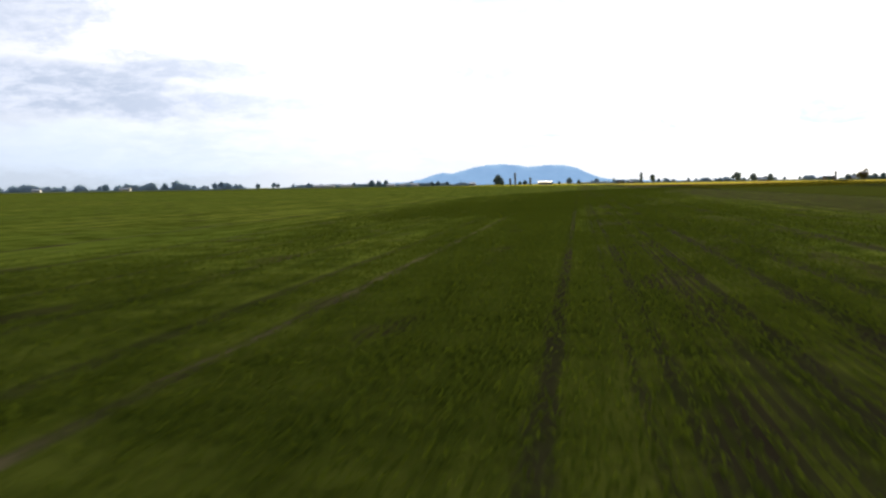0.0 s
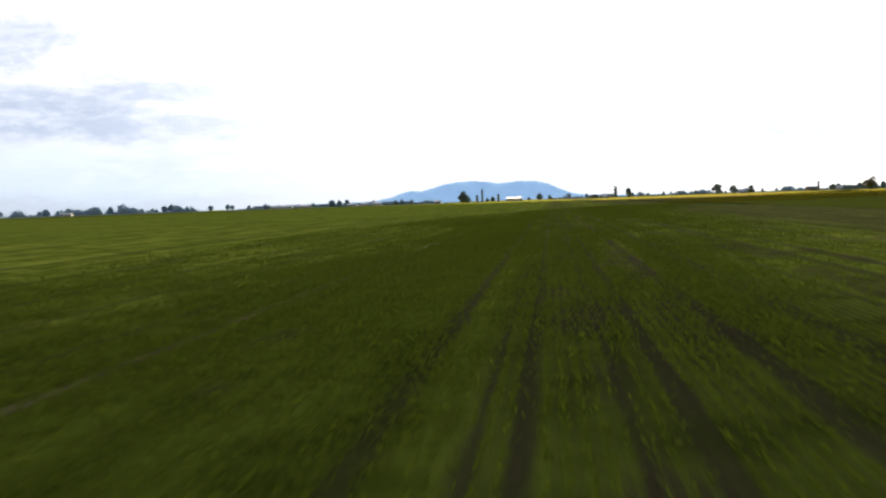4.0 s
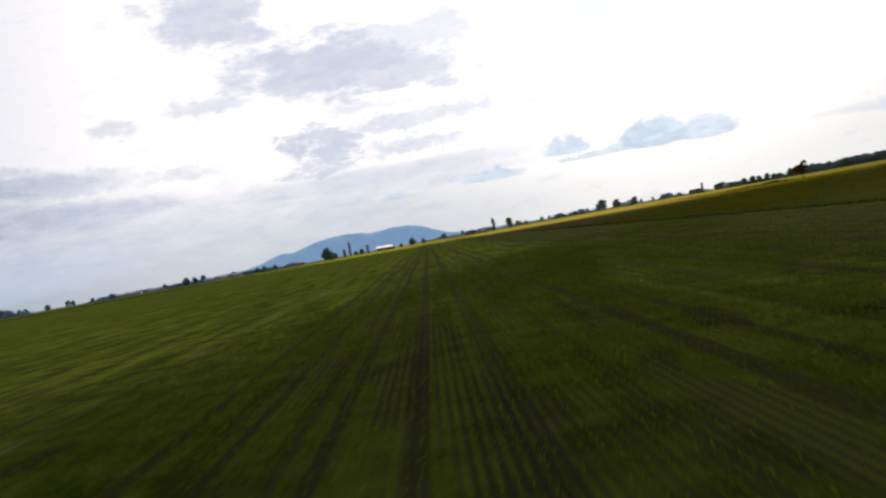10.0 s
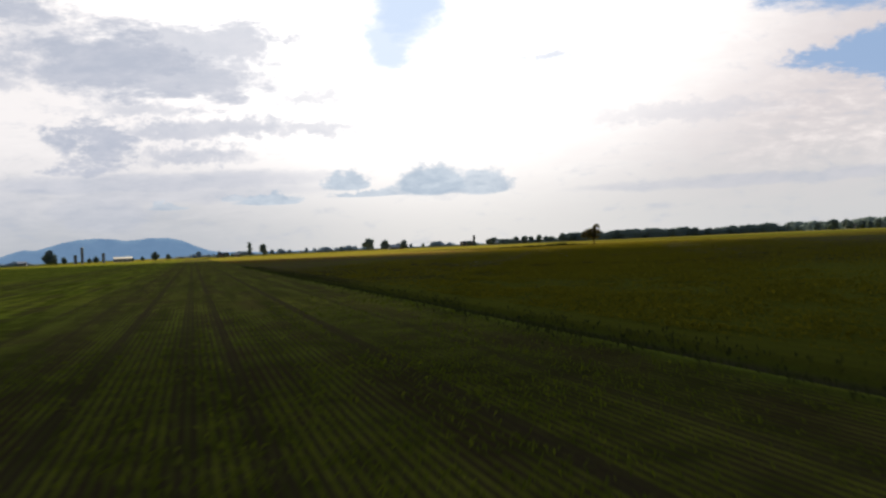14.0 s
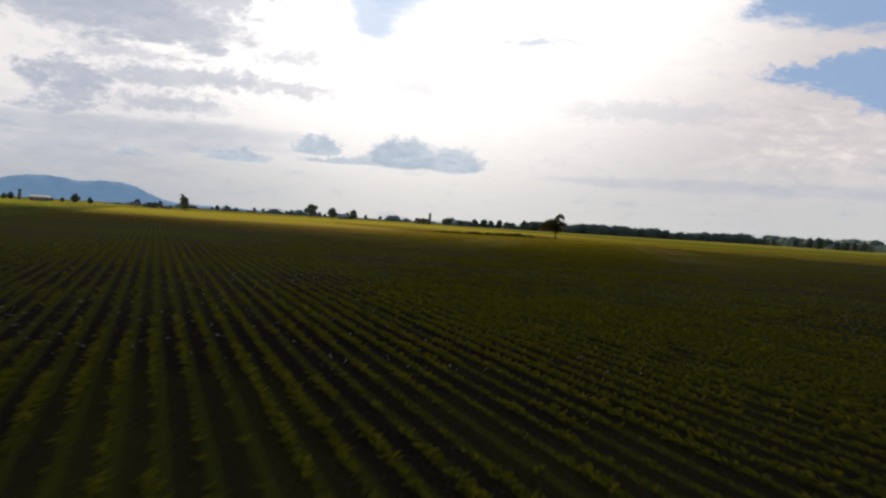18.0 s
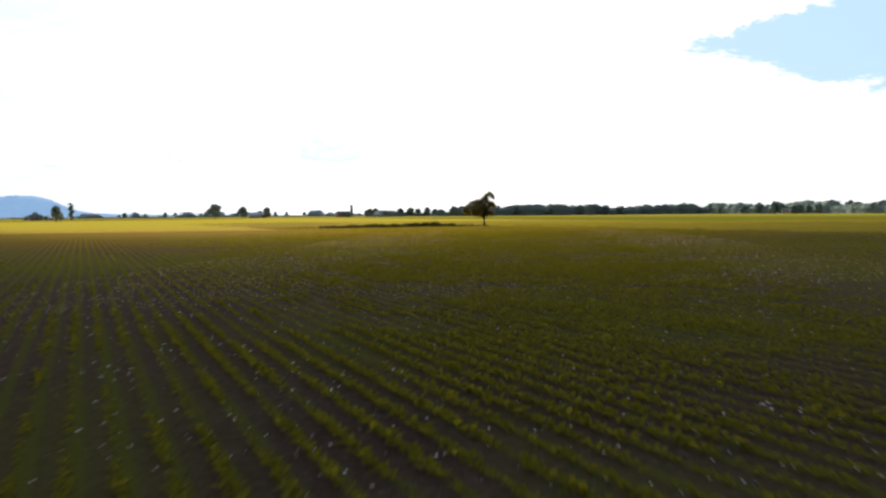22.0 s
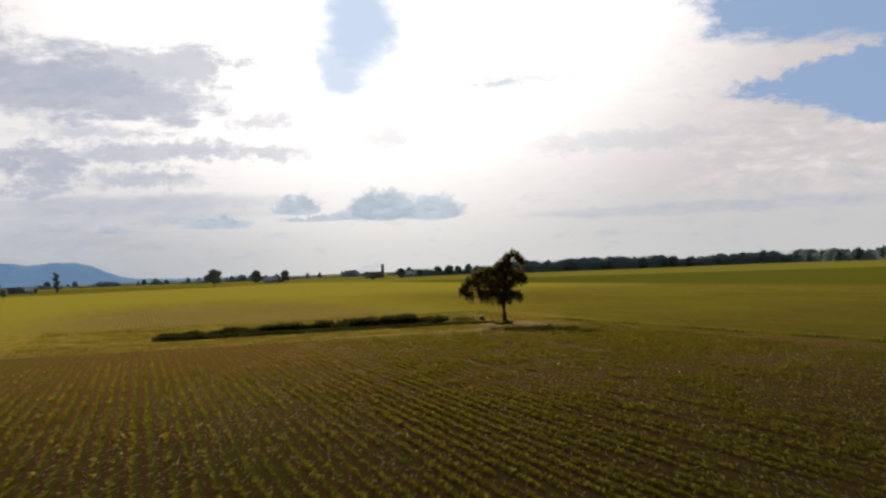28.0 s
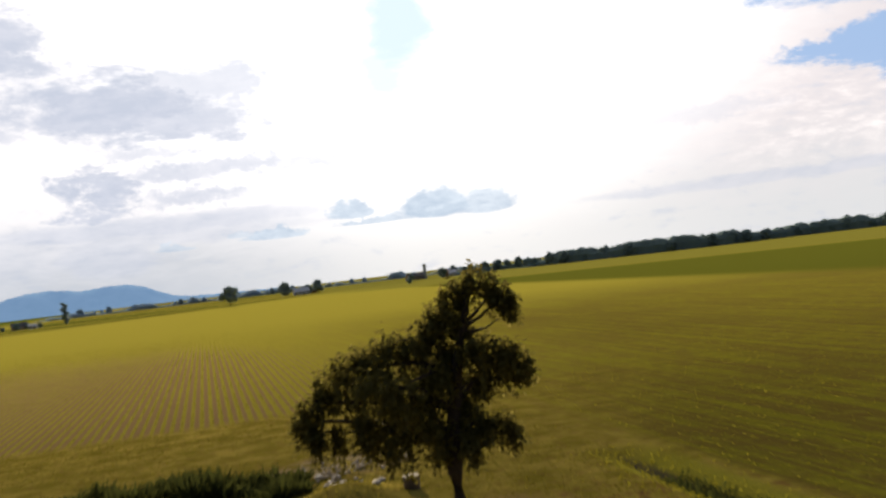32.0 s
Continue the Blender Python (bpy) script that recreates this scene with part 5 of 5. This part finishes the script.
def silo(x, y, height, radius, mat, label, cap=True):
    tower = new("silo")
    tagged(tower, label, "silo", "farm silos")
    bm = bmesh.new()
    tube(bm, [(0, 0, -0.2), (0, 0, height)], [radius, radius], 18)
    part("shaft", bm, mat, tower)
    for k in range(1, 5):
        bm = bmesh.new()
        z = height * k / 5
        tube(bm, [(0, 0, z - 0.12), (0, 0, z + 0.12)], [radius + 0.06, radius + 0.06], 18)
        part("hoop", bm, ROOF_DARK, tower)
    if cap:
        bm = bmesh.new()
        tube(bm, [(0, 0, height), (0, 0, height + radius * 0.35), (0, 0, height + radius * 0.7)], [radius + 0.1, radius * 0.8, radius * 0.1], 18)
        part("dome_cap", bm, ROOF, tower)
    tower.matrix_world = pose(x, y, 0)
    return tower


gable_house("farmhouse", 80, 925, 8, 14, 8, 3.2, 6.4, WHITE, ROOF, "white farmhouse with a grey metal roof between trees", "house", 4, True)
gable_house("shed", 92, 955, 8, 10, 7, 2.6, 4.6, WALL_RED, ROOF_DARK, "low red farm shed behind the farmhouse", "shed", 2)
gable_house("farmhouse", 228, 950, -12, 15, 9, 3.4, 6.5, WHITE, ROOF, "pale farmhouse among hedge trees", "house", 4, True)
gable_house("barn", 243, 985, 20, 20, 10, 4.5, 8.0, WALL_TAN, ROOF, "tan barn behind the hedge trees", "barn", 3)
gable_house("barn", 372, 905, -15, 16, 10, 5.0, 9.0, WHITE, ROOF, "bright white barn at the edge of the wood", "barn", 3)
gable_house("farmhouse", 566, 600, -60, 12, 8, 3.0, 5.5, WHITE, ROOF_DARK, "white house in front of the dark wood", "house", 3)
gable_house("barn", -273, 862, 4, 22, 12, 4.0, 6.0, WHITE, ROOF, "long white barn with a pale roof beside silos", "barn", 4)
gable_house("shed", -137, 806, 0, 6, 5, 2.4, 3.8, WHITE, ROOF, "small white shed near the poplar", "shed", 2)
gable_house("farmhouse", -152, 838, 10, 12, 8, 3.0, 5.6, WALL_TAN, ROOF_DARK, "grey-roofed farmhouse near the poplar", "house", 3, True)
for sx, sy, st, sl, lab in ((-700, 1095, 6, 40, "long white farm shed with a pale metal roof"), (-656, 1100, 4, 26, "white greenhouse-like shed in the village"), (-575, 1120, 0, 16, "bright white barn in the village"), (-552, 1122, 8, 12, "small white village house"), (-530, 1130, -5, 14, "white village barn beside trees"), (-1000, 880, 10, 18, "pale farm shed under the hedgerow"), (-1120, 800, 15, 14, "white house under the far hedgerow"), (-395, 900, 5, 10, "white farm shed among trees")):
    gable_house("shed", sx, sy, st, sl, 12, 3.4, 5.8, WHITE, ROOF, lab, "shed", 3)
silo(-323, 890, 19.5, 1.7, CONCRETE, "tall dark concrete silo beside a barn")
silo(-331, 888, 11.0, 2.0, CONCRETE, "shorter grey silo beside the tall one", False)
silo(-298, 893, 12.0, 1.9, CONCRETE, "grey farm silo standing apart", False)
silo(215, 1001, 15.2, 1.7, CONCRETE, "slim grey silo rising over the hedge trees", False)
gable_house("barn", 206, 1006, 12, 20, 9, 4.0, 7.0, WALL_TAN, ROOF_DARK, "low tan barn at the foot of the slim silo", "barn", 3)
plant_far(far_tree("tree", 9.0, 9.0, 0.4, LEAF_RUST, 27, leaves=900, size=0.7), [(217, 920, 1.0, 0)], "rust-coloured round tree near the slim silo")


# ---------------------------------------------------------------- by the pond
def drum():
    """A steel drum with rims and a pale lid, standing on the mound's edge."""
    barrel = new("barrel")
    bm = bmesh.new()
    tube(bm, [(0, 0, 0), (0, 0, 0.03), (0, 0, 0.20), (0, 0, 0.23), (0, 0, 0.42), (0, 0, 0.45), (0, 0, 0.60)], [0.40, 0.385, 0.38, 0.40, 0.38, 0.40, 0.385], 20)
    part("body", bm, DRUM, barrel)
    bm = bmesh.new()
    tube(bm, [(0, 0, 0.60), (0, 0, 0.65), (0, 0, 0.655)], [0.41, 0.41, 0.36], 20)
    part("lid", bm, DRUM_TOP, barrel, "pale flat lid")
    bm = bmesh.new()
    tube(bm, [(0, 0, 0.28), (0, 0, 0.36)], [0.386, 0.386], 20)
    part("band", bm, RUST, barrel, "rusty red band")
    z = float(ground_z(-0.1, 9.5))
    barrel.matrix_world = pose(-0.1, 9.5, z - 0.03, 2, -2, 20)
    tagged(barrel, "weathered brown drum with a pale lid on the grass", "barrel")


def rock(x, y, r, seed):
    rnd = random.Random(seed)
    bm = bmesh.new()
    bmesh.ops.create_icosphere(bm, subdivisions=2, radius=r)
    for v in bm.verts:
        v.co *= 1 + 0.22 * noise.noise(v.co * (1.6 / r) + Vector((seed, 0, 0)))
        v.co.z *= 0.62
    ob = part("rock", bm, STONE)
    ob.matrix_world = pose(x, y, float(ground_z(x, y)) + r * 0.3, 0, 0, rnd.uniform(0, 360))
    tagged(ob, "pale grey field rock heaped at the pond end", "rock", "rocks at the pond")


def branch(x, y, long, seed):
    rnd = random.Random(seed)
    bm = bmesh.new()
    a = rnd.uniform(0, 6.28)
    b = (long * math.cos(a), long * math.sin(a), rnd.uniform(0.1, 0.5))
    tube(bm, wander((0, 0, 0.05), b, 5, 0.12, 0.1, rnd), [0.07, 0.06, 0.05, 0.04, 0.03, 0.012], 6)
    mid = Vector(b) * 0.5
    for _ in range(2):
        q = mid + Vector((rnd.uniform(-0.5, 0.5), rnd.uniform(-0.5, 0.5), rnd.uniform(0.2, 0.6)))
        tube(bm, [tuple(mid), tuple(mid.lerp(q, 0.5)), tuple(q)], [0.035, 0.025, 0.008], 5)
    ob = part("branch", bm, DEADWOOD)
    ob.matrix_world = pose(x, y, float(ground_z(x, y)))
    tagged(ob, "bleached dead branch on the brush heap", "branch", "brush heap")


drum()
r_pond = random.Random(77)
for k in range(26):
    rock(-3.6 + r_pond.gauss(0, 1.3), 15.0 + r_pond.gauss(0, 2.2), r_pond.uniform(0.10, 0.27), k)
for k in range(14):
    branch(-2.8 + r_pond.gauss(0, 1.6), 16.5 + r_pond.gauss(0, 1.6), r_pond.uniform(0.9, 2.2), 100 + k)
for k in range(10):
    rock(-13.5 + r_pond.gauss(0, 1.8), 13.4 + r_pond.gauss(0, 0.25), r_pond.uniform(0.10, 0.22), 200 + k)
